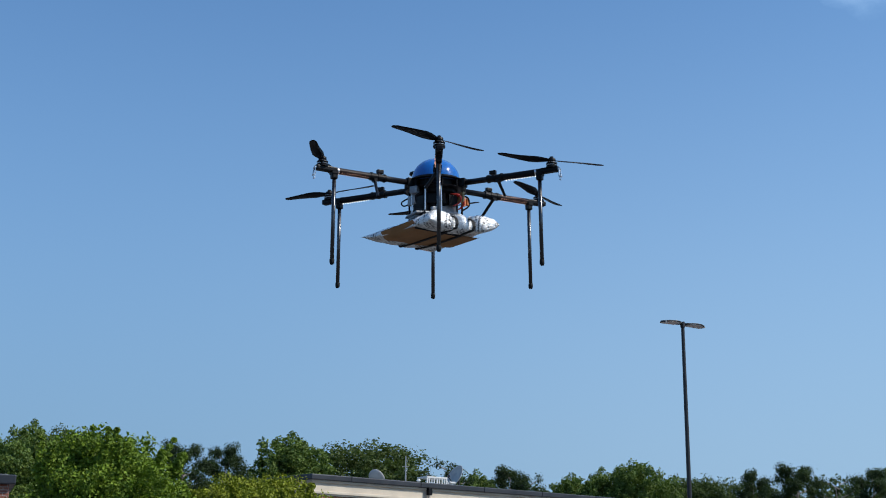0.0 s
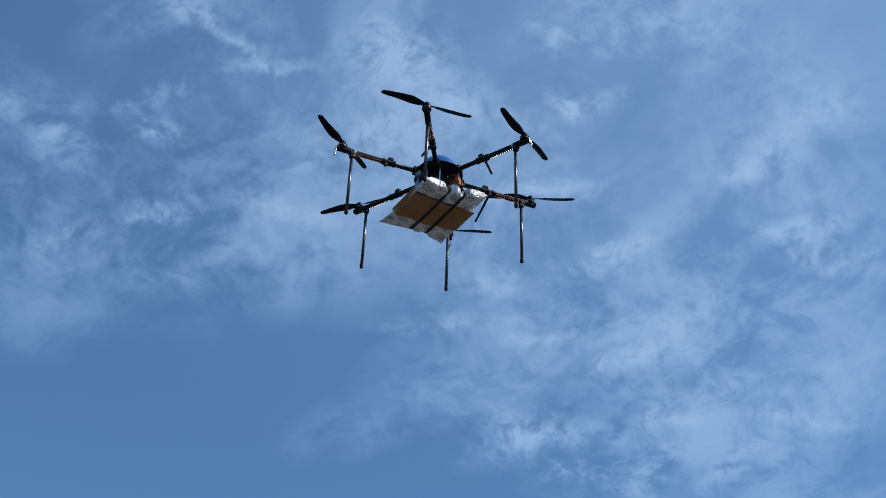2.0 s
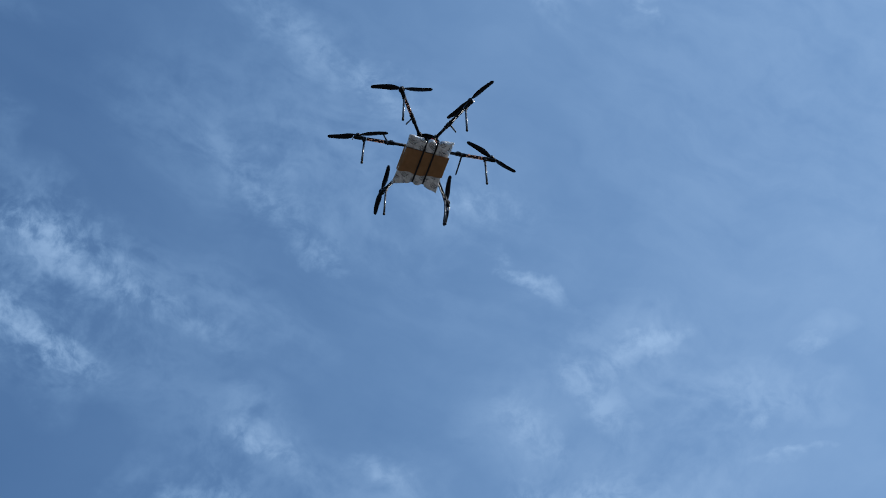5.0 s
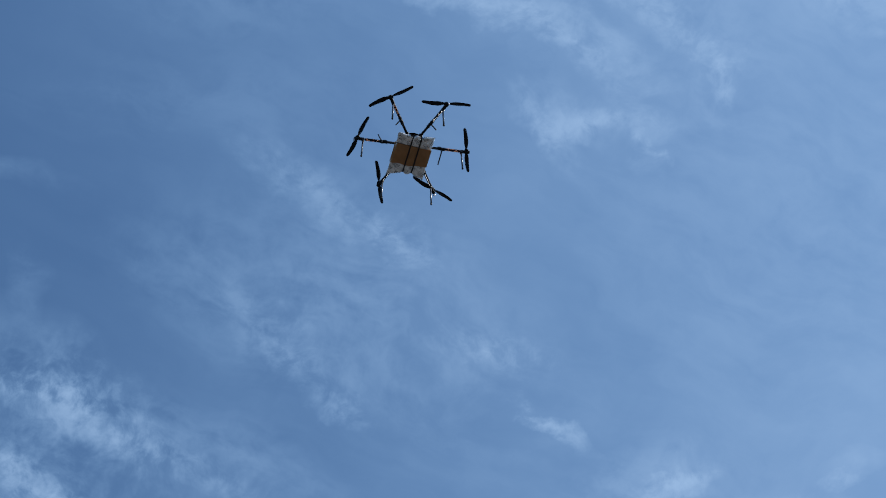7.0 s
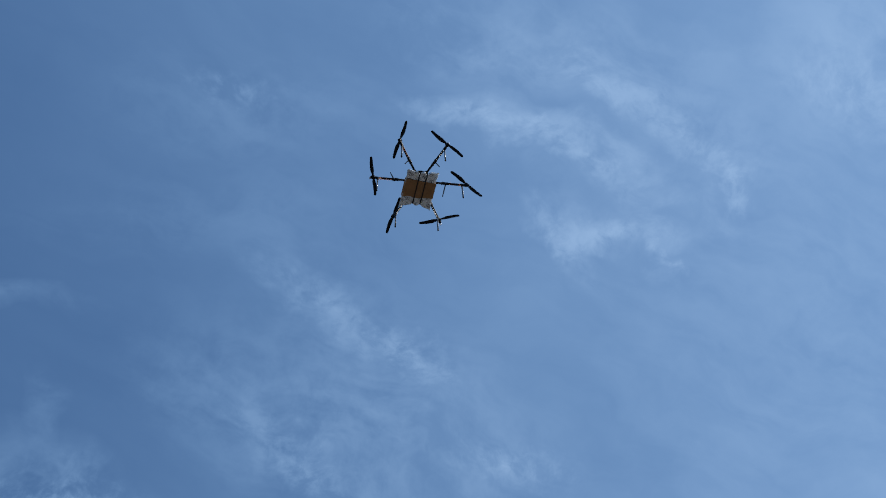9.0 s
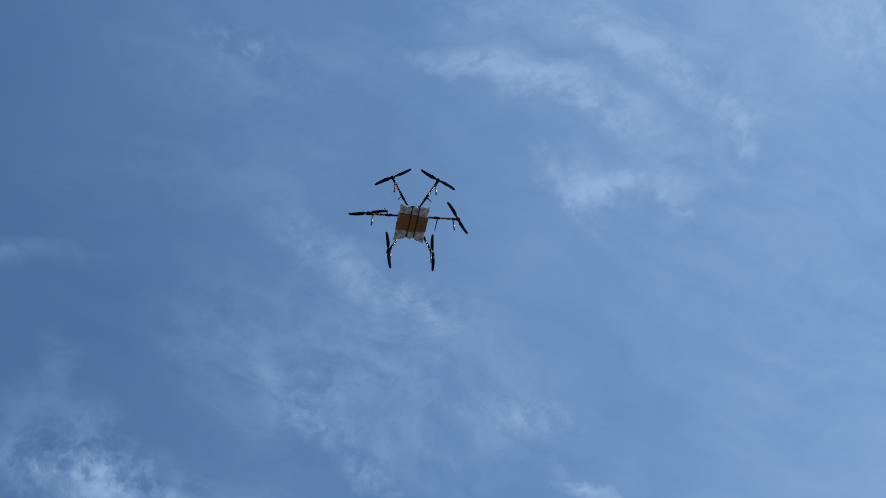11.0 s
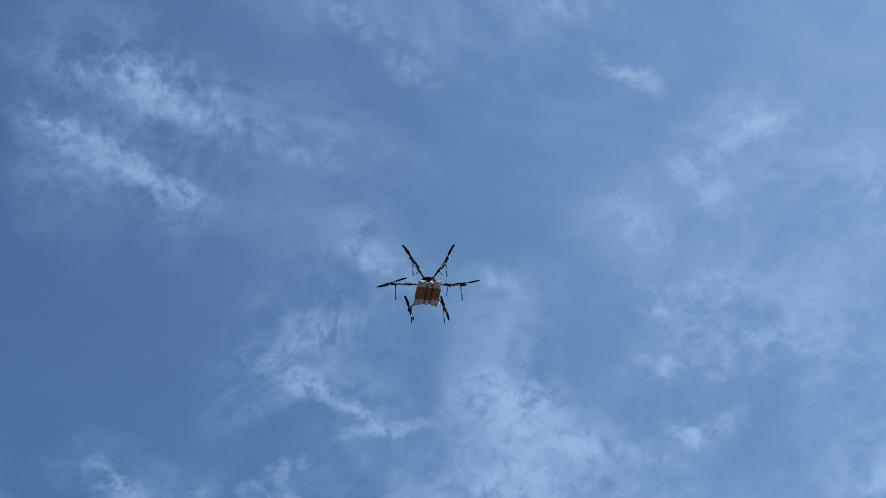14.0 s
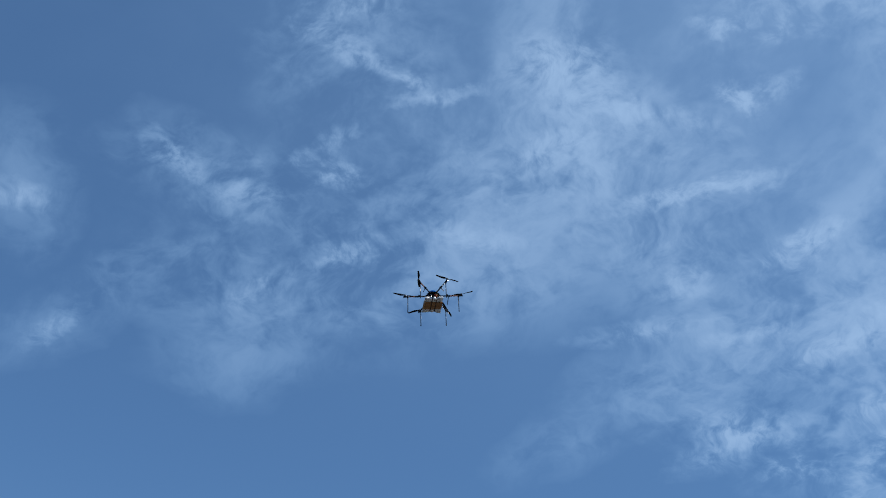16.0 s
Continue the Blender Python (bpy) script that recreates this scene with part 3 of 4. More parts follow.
def build_shop():
    """A low flat-roofed shop row; its front runs along local x."""
    root = new("shop_building")
    L, D, H = 34.0, 5.0, 5.55
    root.matrix_world = pose(-4.2, 43.65, 0, 0, 0, 43.6)
    tagged(root, "low flat-roofed shop building with cream upper band", "building")
    bm = bmesh.new()
    box(bm, (L / 2, D / 2, (H - 0.66) / 2), (L, D, H - 0.66), bevel=0.02)
    part("wall", bm, BRICK, root, "red brick lower wall")
    bm = bmesh.new()
    box(bm, (L / 2, D / 2, H - 0.40), (L + 0.06, D + 0.06, 0.50), bevel=0.01)
    box(bm, (L / 2, D / 2, H - 0.21), (L + 0.20, D + 0.20, 0.08), bevel=0.02)
    part("parapet", bm, CREAM, root, "cream stucco parapet band")
    bm = bmesh.new()
    box(bm, (L / 2, D / 2, H - 0.565), (L + 0.18, D + 0.18, 0.09), bevel=0.02)
    box(bm, (L / 2, D / 2, H - 0.63), (L + 0.10, D + 0.10, 0.05), bevel=0.01)
    part("ledge", bm, CREAM, root, "moulded cream ledge under the parapet")
    bm = bmesh.new()
    box(bm, (L / 2, D / 2, H - 0.09), (L + 0.36, D + 0.36, 0.18), bevel=0.03)
    for k in range(11):
        box(bm, (1.5 + k * 3.1, -0.186, H - 0.09), (0.03, 0.02, 0.185))
    part("coping", bm, COPING, root, "dark metal roof edge")
    bm = bmesh.new()
    box(bm, (L / 2, D / 2, H + 0.015), (L - 0.3, D - 0.3, 0.03))
    part("roof", bm, ROOFING, root)
    for k in range(3):
        x = 5.0 + 9 * k
        bm = bmesh.new()
        box(bm, (x, -0.16, H - 0.30), (0.17, 0.14, 0.26), bevel=0.02)
        part("hopper", bm, BLACK, root, "dark metal rainwater hopper")
        bm = bmesh.new()
        tube(bm, (x, -0.16, H - 0.42), (x, -0.16, 0.2), 0.055)
        for z in (1.2, 2.6, 4.0):
            box(bm, (x, -0.10, z), (0.15, 0.22, 0.04))
        part("downspout", bm, CREAM, root, "cream painted downspout")
    for k in range(8):
        x = 2.4 + 4.1 * k
        win = new("window")
        win.parent = root
        bm = bmesh.new()
        box(bm, (x, -0.02, 1.5), (2.6, 0.05, 2.4), bevel=0.01)
        part("pane", bm, GLASS_DARK, win)
        bm = bmesh.new()
        for dx in (-1.32, 0, 1.32):
            box(bm, (x + dx, -0.03, 1.5), (0.07, 0.10, 2.5))
        for dz in (0.25, 2.75):
            box(bm, (x, -0.03, dz), (2.7, 0.10, 0.07))
        part("window_frame", bm, COPING, win)
    return root


def build_annex():
    root = new("brick_building")
    root.matrix_world = pose(-16.22, 33.0, 0, 0, 0, 20)
    tagged(root, "red brick building with a dark metal coping", "building")
    bm = bmesh.new()
    box(bm, (0, 4, 2.25), (10.8, 8, 4.50), bevel=0.02)
    part("wall", bm, BRICK, root)
    bm = bmesh.new()
    box(bm, (0, 4, 4.61), (11.1, 8.3, 0.24), bevel=0.03)
    part("coping", bm, COPING, root, "dark metal coping")
    bm = bmesh.new()
    box(bm, (0, 4, 4.745), (10.7, 7.9, 0.03))
    part("roof", bm, ROOFING, root)


def build_dish(place, turn, size, roof):
    root = new("satellite_dish")
    root.matrix_world = pose(*place, 0, 0, turn)
    tagged(root, "pale grey satellite dish on a flat roof", "satellite dish", "dishes on the shop roof")
    bm = bmesh.new()
    n = 7
    prof = [(size * k / n, 0.28 * size * (k / n) ** 2) for k in range(n + 1)]
    prof += [(size * 1.0, 0.28 * size - 0.015)] + [(size * k / n, 0.28 * size * (k / n) ** 2 - 0.02) for k in range(n - 1, -1, -1)]
    lathe(bm, prof, 28)
    bmesh.ops.transform(bm, verts=bm.verts, matrix=pose(0, 0, size * 1.05 + 0.03, 62, 0, 0))
    part("reflector", bm, DISH_GREY, root, smooth=True)
    bm = bmesh.new()
    tube(bm, (0, 0.1, 0), (0, 0.1, size * 0.95 + 0.03), 0.035)
    box(bm, (0, 0.1, 0.02), (0.5, 0.5, 0.04), bevel=0.005)
    part("stand", bm, POLE_PAINT, root)
    bm = bmesh.new()
    tube(bm, (0, 0, size * 0.3 + 0.03), (0, -0.75 * size, size * 1.15 + 0.03), 0.018)
    tube(bm, (0, -0.75 * size, size * 1.1 + 0.03), (0, -0.66 * size, size * 1.25 + 0.03), 0.04)
    part("feed_arm", bm, POLE_PAINT, root)
    return root


def build_roof_unit(place, turn):
    root = new("rooftop_condenser")
    root.matrix_world = pose(*place, 0, 0, turn) @ Matrix.Scale(0.78, 4)
    tagged(root, "white louvred condenser unit on a flat roof", "air conditioner")
    bm = bmesh.new()
    box(bm, (0, 0, 0.05), (1.24, 0.8, 0.1))
    box(bm, (0, 0, 0.62), (1.24, 0.8, 0.08), bevel=0.01)
    for sx in (-0.58, 0.58):
        for sy in (-0.36, 0.36):
            box(bm, (sx, sy, 0.34), (0.06, 0.06, 0.52))
    part("casing", bm, WHITE_METAL, root)
    for k in range(7):
        bm = bmesh.new()
        box(bm, (-0.47 + k * 0.155, -0.37, 0.34), (0.05, 0.03, 0.5))
        part("slat", bm, WHITE_METAL, root)
    bm = bmesh.new()
    tube(bm, (-0.75, 0.1, 0), (-0.75, 0.1, 0.45), 0.07)
    tube(bm, (-0.75, 0.1, 0.45), (-0.75, 0.1, 0.55), 0.13, 0.05)
    part("vent_pipe", bm, WHITE_METAL, root)
    bm = bmesh.new()
    tube(bm, (1.16, 0.0, 0), (1.16, 0.0, 0.42), 0.10)
    box(bm, (1.16, 0.0, 0.46), (0.34, 0.3, 0.08), bevel=0.01)
    part("vent_hood", bm, WHITE_METAL, root, "white capped roof vent")
    bm = bmesh.new()
    tube(bm, (0.64, -0.30, 0.52), (1.06, -0.10, 0.10), 0.028)
    part("pipe", bm, WHITE_METAL, root)


def build_mast(place):
    root = new("roof_antenna")
    root.matrix_world = pose(*place)
    tagged(root, "thin grey antenna mast on a flat roof", "antenna")
    bm = bmesh.new()
    tube(bm, (0, 0, 0), (0, 0, 1.2), 0.03, 0.02)
    box(bm, (0, 0, 0.02), (0.3, 0.3, 0.04))
    part("mast", bm, DISH_GREY, root)
    bm = bmesh.new()
    tube(bm, (-0.12, 0, 0.82), (0.12, 0, 0.82), 0.008)
    part("element", bm, DISH_GREY, root)
    bm = bmesh.new()
    tube(bm, (-0.08, 0, 0.66), (0.08, 0, 0.66), 0.008)
    part("element", bm, DISH_GREY, root)


def build_street_lamp():
    root = new("street_lamp")
    root.matrix_world = pose(7.22, 39.9, -0.07, 0, 0.4, 32)
    tagged(root, "tall dark car park lamp with two flat heads", "street lamp")
    bm = bmesh.new()
    lathe(bm, [(0.3, 0), (0.3, 0.6), (0.27, 0.66), (0, 0.66)], 20)
    part("base", bm, surface("pale_concrete", (0.42, 0.41, 0.39), 0.9, 0, 0.3, 3, 0.3, 30), root, "round concrete footing")
    bm = bmesh.new()
    tube(bm, (0, 0, 0.6), (0, 0, 9.72), 0.076, 0.052, 16)
    tube(bm, (0, 0, 9.7), (0, 0, 9.86), 0.075, 0.07, 16)
    part("pole", bm, POLE_PAINT, root)
    for s in (-1, 1):
        bm = bmesh.new()
        tube(bm, (0, 0, 9.72), (s * 0.14, 0, 9.82), 0.035, 0.03)
        part("arm", bm, POLE_PAINT, root)
        # a leaf-shaped housing: thin, rounded outline, raised spine
        bm = bmesh.new()
        rows = []
        for i in range(13):
            u = i / 12
            half = 0.25 * math.sin(math.pi * min(max(u * 0.93 + 0.04, 0), 1)) ** 0.55
            rise = 0.03 * math.sin(math.pi * u) - 0.02 * u
            row = []
            for k in range(9):
                v = k / 8 * 2 - 1
                row.append(bm.verts.new((s * (0.08 + 0.76 * u), half * v, 9.80 + rise + 0.035 * (1 - v * v))))
            for k in range(8, -1, -1):
                v = k / 8 * 2 - 1
                row.append(bm.verts.new((s * (0.08 + 0.76 * u), half * v, 9.79 + rise - 0.012)))
            rows.append(row)
        for p, q in zip(rows, rows[1:]):
            for k in range(18):
                bm.faces.new((p[k], p[(k + 1) % 18], q[(k + 1) % 18], q[k]))
        bm.faces.new(rows[0])
        bm.faces.new(rows[-1])
        head = part("lamp_head", bm, HEAD_PAINT, root, smooth=True)
        bm = bmesh.new()
        for u in (0.22, 0.38, 0.54, 0.70, 0.86):
            rise = 0.03 * math.sin(math.pi * u) - 0.02 * u
            half = 0.25 * math.sin(math.pi * (u * 0.93 + 0.04)) ** 0.55
            box(bm, (s * (0.08 + 0.76 * u), 0, 9.772 + rise), (0.125, 1.75 * half, 0.012), bevel=0.003)
        part("lamp_cover", bm, LAMP_GLASS, head, "pale frosted lamp cover")


def limb(bm, a, b, r0, r1, bend=0.12, steps=4, seg=7):
    a, b = Vector(a), Vector(b)
    side = Vector((random.uniform(-1, 1), random.uniform(-1, 1), random.uniform(0, 0.5))) * bend * (b - a).length
    last, lr = a, r0
    for i in range(1, steps + 1):
        u = i / steps
        p = a.lerp(b, u) + side * math.sin(math.pi * u)
        r = r0 + (r1 - r0) * u
        tube(bm, last, p, lr, r, seg, caps=False)
        last, lr = p, r
    return b


def leaves(name, clumps, per, leaf, material, parent, shell=0.55, up=0.35, seed=1):
    """A crown of many small folded leaves that lie like scales on clumps of (centre, radius)."""
    rng = np.random.default_rng(seed)
    c = np.repeat(np.array([tuple(q) for q, _ in clumps]), per, axis=0)
    r = np.repeat(np.array([rad for _, rad in clumps]), per)[:, None]
    n = len(c)

    def unit(a):
        return a / np.maximum(np.linalg.norm(a, axis=1, keepdims=True), 1e-6)

    d = unit(rng.normal(size=(n, 3)) * (1.0, 1.0, 0.8))
    p = c + d * r * (shell + (1 - shell) * rng.random((n, 1)) ** 0.6) * rng.uniform(0.85, 1.3, (n, 1))
    face = unit(0.8 * d + (0, 0, up) + 0.62 * rng.normal(size=(n, 3)))
    along = unit(np.cross(face, rng.normal(size=(n, 3))) - (0, 0, 0.25))
    wide = unit(np.cross(face, along))
    s = leaf * rng.uniform(0.55, 1.35, (n, 1))
    quad = np.stack([p - along * s * 0.5, p + wide * s * 0.32 + face * s * 0.1, p + along * s * 0.5, p - wide * s * 0.32 + face * s * 0.1], 1)
    k = np.arange(n)[:, None] * 4
    tris = np.concatenate([k + (0, 1, 2), k + (0, 2, 3)], 1).reshape(-1, 3)
    me = bpy.data.meshes.new(name)
    me.from_pydata(quad.reshape(-1, 3), [], tris)
    me.materials.append(material)
    ob = new(name, me)
    ob.parent = parent
    return ob


def broad_tree(name, height, width, base, clumps, per, leaf, material, bark, label, lumps=6, seed=1, sprigs=0):
    """A spreading tree: trunk, limbs out to the lumps of its crown, leaves in clumps on their surface."""
    random.seed(seed)
    root = new(name)
    tagged(root, label, "tree")
    bm = bmesh.new()
    top = Vector((random.uniform(-0.3, 0.3), random.uniform(-0.3, 0.3), height * 0.72))
    tube(bm, (0, 0, -0.1), (0, 0, base), height * 0.022, height * 0.018, 9, False)
    limb(bm, (0, 0, base), top, height * 0.018, height * 0.006, 0.05, 6, 8)
    heads = []
    for k in range(lumps):
        a = 2.399 * k + random.uniform(-0.4, 0.4)
        r = width * 0.5 * (0.35 + 0.45 * random.random())
        z = base + (height - base) * (0.3 + 0.55 * (k + 0.5) / lumps)
        if z > height * 0.75:
            r *= 0.5
        heads.append((Vector((r * math.cos(a), r * math.sin(a), z)), width * random.uniform(0.17, 0.27)))
        start = Vector((0, 0, base)).lerp(top, random.uniform(0.05, 0.65))
        limb(bm, start, heads[-1][0], height * 0.009, height * 0.003)
    heads.append((Vector((top.x, top.y, height * 0.84)), width * 0.2))
    part("trunk", bm, bark, root, smooth=True)
    groups = []
    for k in range(clumps):
        c, rad = random.choice(heads)
        d = Vector((random.gauss(0, 1), random.gauss(0, 1), random.gauss(0.25, 0.85))).normalized()
        q = c + d * rad * random.uniform(0.50, 1.04)
        q.z = min(max(q.z, base * 0.8), height)
        groups.append((q, width * random.uniform(0.030, 0.062)))
    # new shoots that stand out above the crown
    for k in range(sprigs):
        a, r = random.uniform(0, 6.283), width * 0.36 * random.random() ** 0.5
        foot = Vector((r * math.cos(a), r * math.sin(a), height * (0.93 - 0.5 * (r / width) ** 2)))
        lean = Vector((random.gauss(0.15, 0.3), random.gauss(0, 0.3), 1)).normalized() * height * random.uniform(0.05, 0.14)
        for i in range(5):
            groups.append((foot + lean * i / 4, width * (0.026 - 0.0035 * i)))
    leaves("crown", groups, per, leaf, material, root, seed=seed)
    return root


def pine_tree(name, height, width, base, clumps, per, leaf, material, label, seed=1):
    """A tall pine: long bare trunk, level limbs in tiers, flat tufts of needles with gaps."""
    random.seed(seed)
    root = new(name)
    tagged(root, label, "tree")
    bm = bmesh.new()
    limb(bm, (0, 0, -0.1), (random.uniform(-0.4, 0.4), 0.1, height * 0.97), height * 0.016, height * 0.003, 0.02, 8, 8)
    ends = []
    for k in range(26):
        u = (k + random.random()) / 26
        z = base + (height - base) * u
        r = width * 0.5 * math.sqrt(max(0.02, 1 - (1.75 * u - 0.8) ** 2)) * random.uniform(0.6, 1.05)
        a = 2.399 * k + random.uniform(-0.5, 0.5)
        e = Vector((r * math.cos(a), r * math.sin(a), z + r * 0.25))
        limb(bm, (0, 0, z - 0.1 * r), e, height * 0.0045, height * 0.0018, 0.08, 3, 5)
        ends.append((e, r))
    part("trunk", bm, PINE_BARK, root, smooth=True)
    groups = []
    for k in range(clumps):
        e, r = random.choice(ends)
        u = random.uniform(0.45, 1.08)
        q = Vector((e.x * u, e.y * u, e.z - 0.2 * r * (1 - u))) + Vector((random.gauss(0, 0.3), random.gauss(0, 0.3), random.gauss(0.1, 0.22))) * width * 0.12
        groups.append((q, width * random.uniform(0.05, 0.10)))
    leaves("crown", groups, per, leaf, material, root, shell=0.2, up=0.8, seed=seed)
    return root


def plan(az, dist):
    """Ground place at a bearing (degrees to the right) and distance."""
    return dist * math.sin(radians(az)), dist * math.cos(radians(az))


def set_tree(ob, az, dist, turn, size):
    ob.matrix_world = Matrix.Translation((*plan(az, dist), 0)) @ Matrix.Rotation(radians(turn), 4, "Z") @ Matrix.Diagonal((*size, 1))
    return ob


def build_trees():
    # the two bright trees in front of the shop
    a = broad_tree("shade_tree", 4.15, 3.3, 1.0, 900, 110, 0.060, LEAF_NEAR, PALE_BARK, "bright green small-leaved tree beside a brick building", 13, 4, 26)
    set_tree(a, -14.1, 25.0, 0, (1.1, 1.1, 1.06))
    b = broad_tree("shade_tree", 3.6, 3.6, 0.9, 900, 110, 0.060, LEAF_LIME, PALE_BARK, "bright yellow-green bushy tree in front of a shop", 12, 9, 14)
    set_tree(b, -7.6, 26.5, 40, (1.0, 1.0, 1.05))
    # the wood behind: four kinds, repeated
    oak = broad_tree("oak_tree", 13.5, 10.5, 2.2, 460, 80, 0.21, LEAF_OAK, BARK, "dark green broad-crowned oak at the wood's edge", 11, 21)
    maple = broad_tree("maple_tree", 13.5, 7.4, 2.0, 460, 80, 0.20, LEAF_MAPLE, BARK, "mid green leafy maple at the wood's edge", 13, 33)
    pine = pine_tree("pine_tree", 14.5, 7.4, 5.0, 500, 64, 0.19, LEAF_PINE, "tall dark pine with an airy crown", 41)
    thin = pine_tree("pine_tree", 13.0, 6.0, 4.5, 150, 50, 0.18, LEAF_PINE, "thin sparse pine with gaps in its crown", 52)
    lime = broad_tree("linden_tree", 13.0, 9.0, 2.0, 460, 80, 0.20, LEAF_MAPLE, BARK, "mid green round-crowned linden at the wood's edge", 12, 63)
    kinds = {"b": lime, "o": oak, "m": maple, "p": pine, "t": thin}
    used = set()
    # kind, bearing, elevation of its top in degrees, distance, width factor, turn
    rows = [
        ("b", -18.0, 6.8, 88, 1.0, 10), ("m", -16.9, 7.35, 92, 0.8, 80), ("o", -15.6, 7.0, 95, 0.9, 140), ("b", -14.3, 6.6, 90, 0.8, 30),
        ("o", -13.2, 6.2, 96, 0.7, 200), ("p", -10.85, 6.75, 82, 0.85, 15), ("p", -9.15, 6.65, 84, 0.72, 130), ("m", -6.3, 7.1, 86, 1.15, 60),
        ("m", -7.6, 5.7, 88, 0.6, 10), ("o", -3.3, 6.65, 100, 1.3, 70), ("m", -2.1, 6.35, 104, 0.8, 240), ("t", 0.1, 6.0, 96, 1.1, 0),
        ("m", 1.5, 5.55, 104, 0.9, 320), ("p", 2.9, 5.75, 92, 0.95, 50), ("t", 3.7, 5.3, 90, 0.9, 90), ("m", 5.4, 5.35, 112, 1.1, 100),
        ("m", 6.6, 5.6, 106, 1.0, 200), ("b", 8.0, 6.05, 104, 0.95, 15), ("o", 9.6, 5.1, 112, 1.0, 45), ("o", 11.3, 5.05, 110, 1.0, 180),
        ("p", 12.9, 5.45, 98, 0.8, 70), ("p", 14.7, 5.7, 94, 1.0, 10), ("t", 16.3, 5.1, 90, 0.9, 150), ("p", 17.6, 5.45, 96, 1.0, 250), ("o", 19.2, 5.4, 104, 1.0, 20),
    ]
    tall = {"b": 13.6, "o": 14.0, "m": 13.9, "p": 16.0, "t": 14.2}
    for kind, az, el, dist, wide, turn in rows:
        h = 1.6 + dist * math.tan(radians(el))
        s = h / tall[kind]
        ob = kinds[kind] if kind not in used else copy_thing(kinds[kind], Matrix())
        used.add(kind)
        set_tree(ob, az, dist, turn, (s * wide, s * wide, s))
        ob["group"] = "trees of the wood"
    # the closed wood behind them
    random.seed(77)
    root = new("distant_woods")
    tagged(root, "dense dark green far woodland edge", "woods", kind="stuff")
    groups = []
    for k in range(1900):
        az = random.uniform(-40, 40)
        dist = random.uniform(112, 128)
        x, y = plan(az, dist)
        edge = float(np.interp(az, (-20, -10, -3, 1, 5, 20), (6.4, 5.6, 5.55, 5.4, 5.0, 4.95)))
        top = dist * math.tan(radians(edge)) + 1.3 * noise.noise(Vector((az * 0.6, 3.1, 0)))
        groups.append((Vector((x, y, random.uniform(0.1, 1.0) ** 0.7 * top)), random.uniform(1.0, 2.0)))
    leaves("foliage", groups, 75, 0.34, LEAF_OAK, root, seed=7)
    tagged(root.children[0], kind="stuff")
    bm = bmesh.new()
    for k in range(70):
        x, y = plan(random.uniform(-40, 40), random.uniform(114, 124))
        tube(bm, (x, y, 0), (x + random.uniform(-0.3, 0.3), y, 8.5), 0.2, 0.07, 6, False)
    tagged(part("trunks", bm, BARK, root), kind="stuff")


# ---- the drone ----
R_ARM = 0.52
Z_PROP = 0.075
Z_FOOT = -0.340
R_LEG = 0.471
ARM_UP = 0.024
# ends of the levers and of the hanging aerial rod below the joints
LEVER_TIPS = {0: (-0.048, -0.287, -0.05), 1: (0.278, -0.086, -0.022), 2: (0.169, 0.226, -0.086), 5: (-0.231, -0.272, -0.079)}
SPIN = (1, -1, 1, -1, 1, -1)


def blade_mesh(side):
    """Half a propeller along +x: narrow root, broad belly, swept rounded tip, twisted and cambered."""
    bm = bmesh.new()
    rows = []
    n = 16
    for i in range(n + 1):
        u = i / n
        x = 0.012 + 0.219 * u
        chord = 0.016 + 0.027 * (1 - abs((u - 0.33) / 0.33) ** 1.6 if u < 0.33 else 1 - 0.62 * ((u - 0.33) / 0.67) ** 1.1)
        if u > 0.94:
            chord *= math.sqrt(max(0.12, 1 - ((u - 0.94) / 0.07) ** 2))
        twist = radians(24 * (1 - u) ** 1.3 + 5) * side
        lead = 0.006 * math.sin(math.pi * u)
        row = []
        for w, h in ((-0.5, 0), (-0.2, 0.10), (0.15, 0.12), (0.5, 0.02), (0.15, -0.01), (-0.2, -0.02)):
            y, z = w * chord + lead, h * chord * 0.9
            row.append(bm.verts.new((x, side * (y * math.cos(twist) - z * math.sin(abs(twist)) * side * 0), y * math.sin(twist) + z + 0.004 * u * u)))
        rows.append(row)
    for p, q in zip(rows, rows[1:]):
        for k in range(6):
            bm.faces.new((p[k], p[(k + 1) % 6], q[(k + 1) % 6], q[k]))
    bm.faces.new(rows[0])
    bm.faces.new(rows[-1])
    return bm


def build_propellers(drone):
    props = []
    mesh = {}
    for k in range(6):
        bm = bmesh.new()
        lathe(bm, [(0, -0.008), (0.014, -0.008), (0.016, -0.004), (0.016, 0.006), (0.009, 0.010), (0.006, 0.016), (0, 0.018)], 18)
        hub = part("propeller", bm, BLACK, drone, "black two-bladed propeller", True)
        hub.location = prop_place(k)
        s = SPIN[k]
        if s not in mesh:
            mesh[s] = part("blade", blade_mesh(s), BLADE, hub, smooth=True)
            first = mesh[s]
        else:
            first = again(mesh[s], Matrix(), hub)
        again(mesh[s], pose(0, 0, 0, 0, 0, 180), hub)
        props.append(hub)
    return props


def arm_angle(k):
    return -90 + 60 * k


def prop_place(k):
    a = radians(arm_angle(k))
    return Vector((R_ARM * math.cos(a), R_ARM * math.sin(a), Z_PROP))


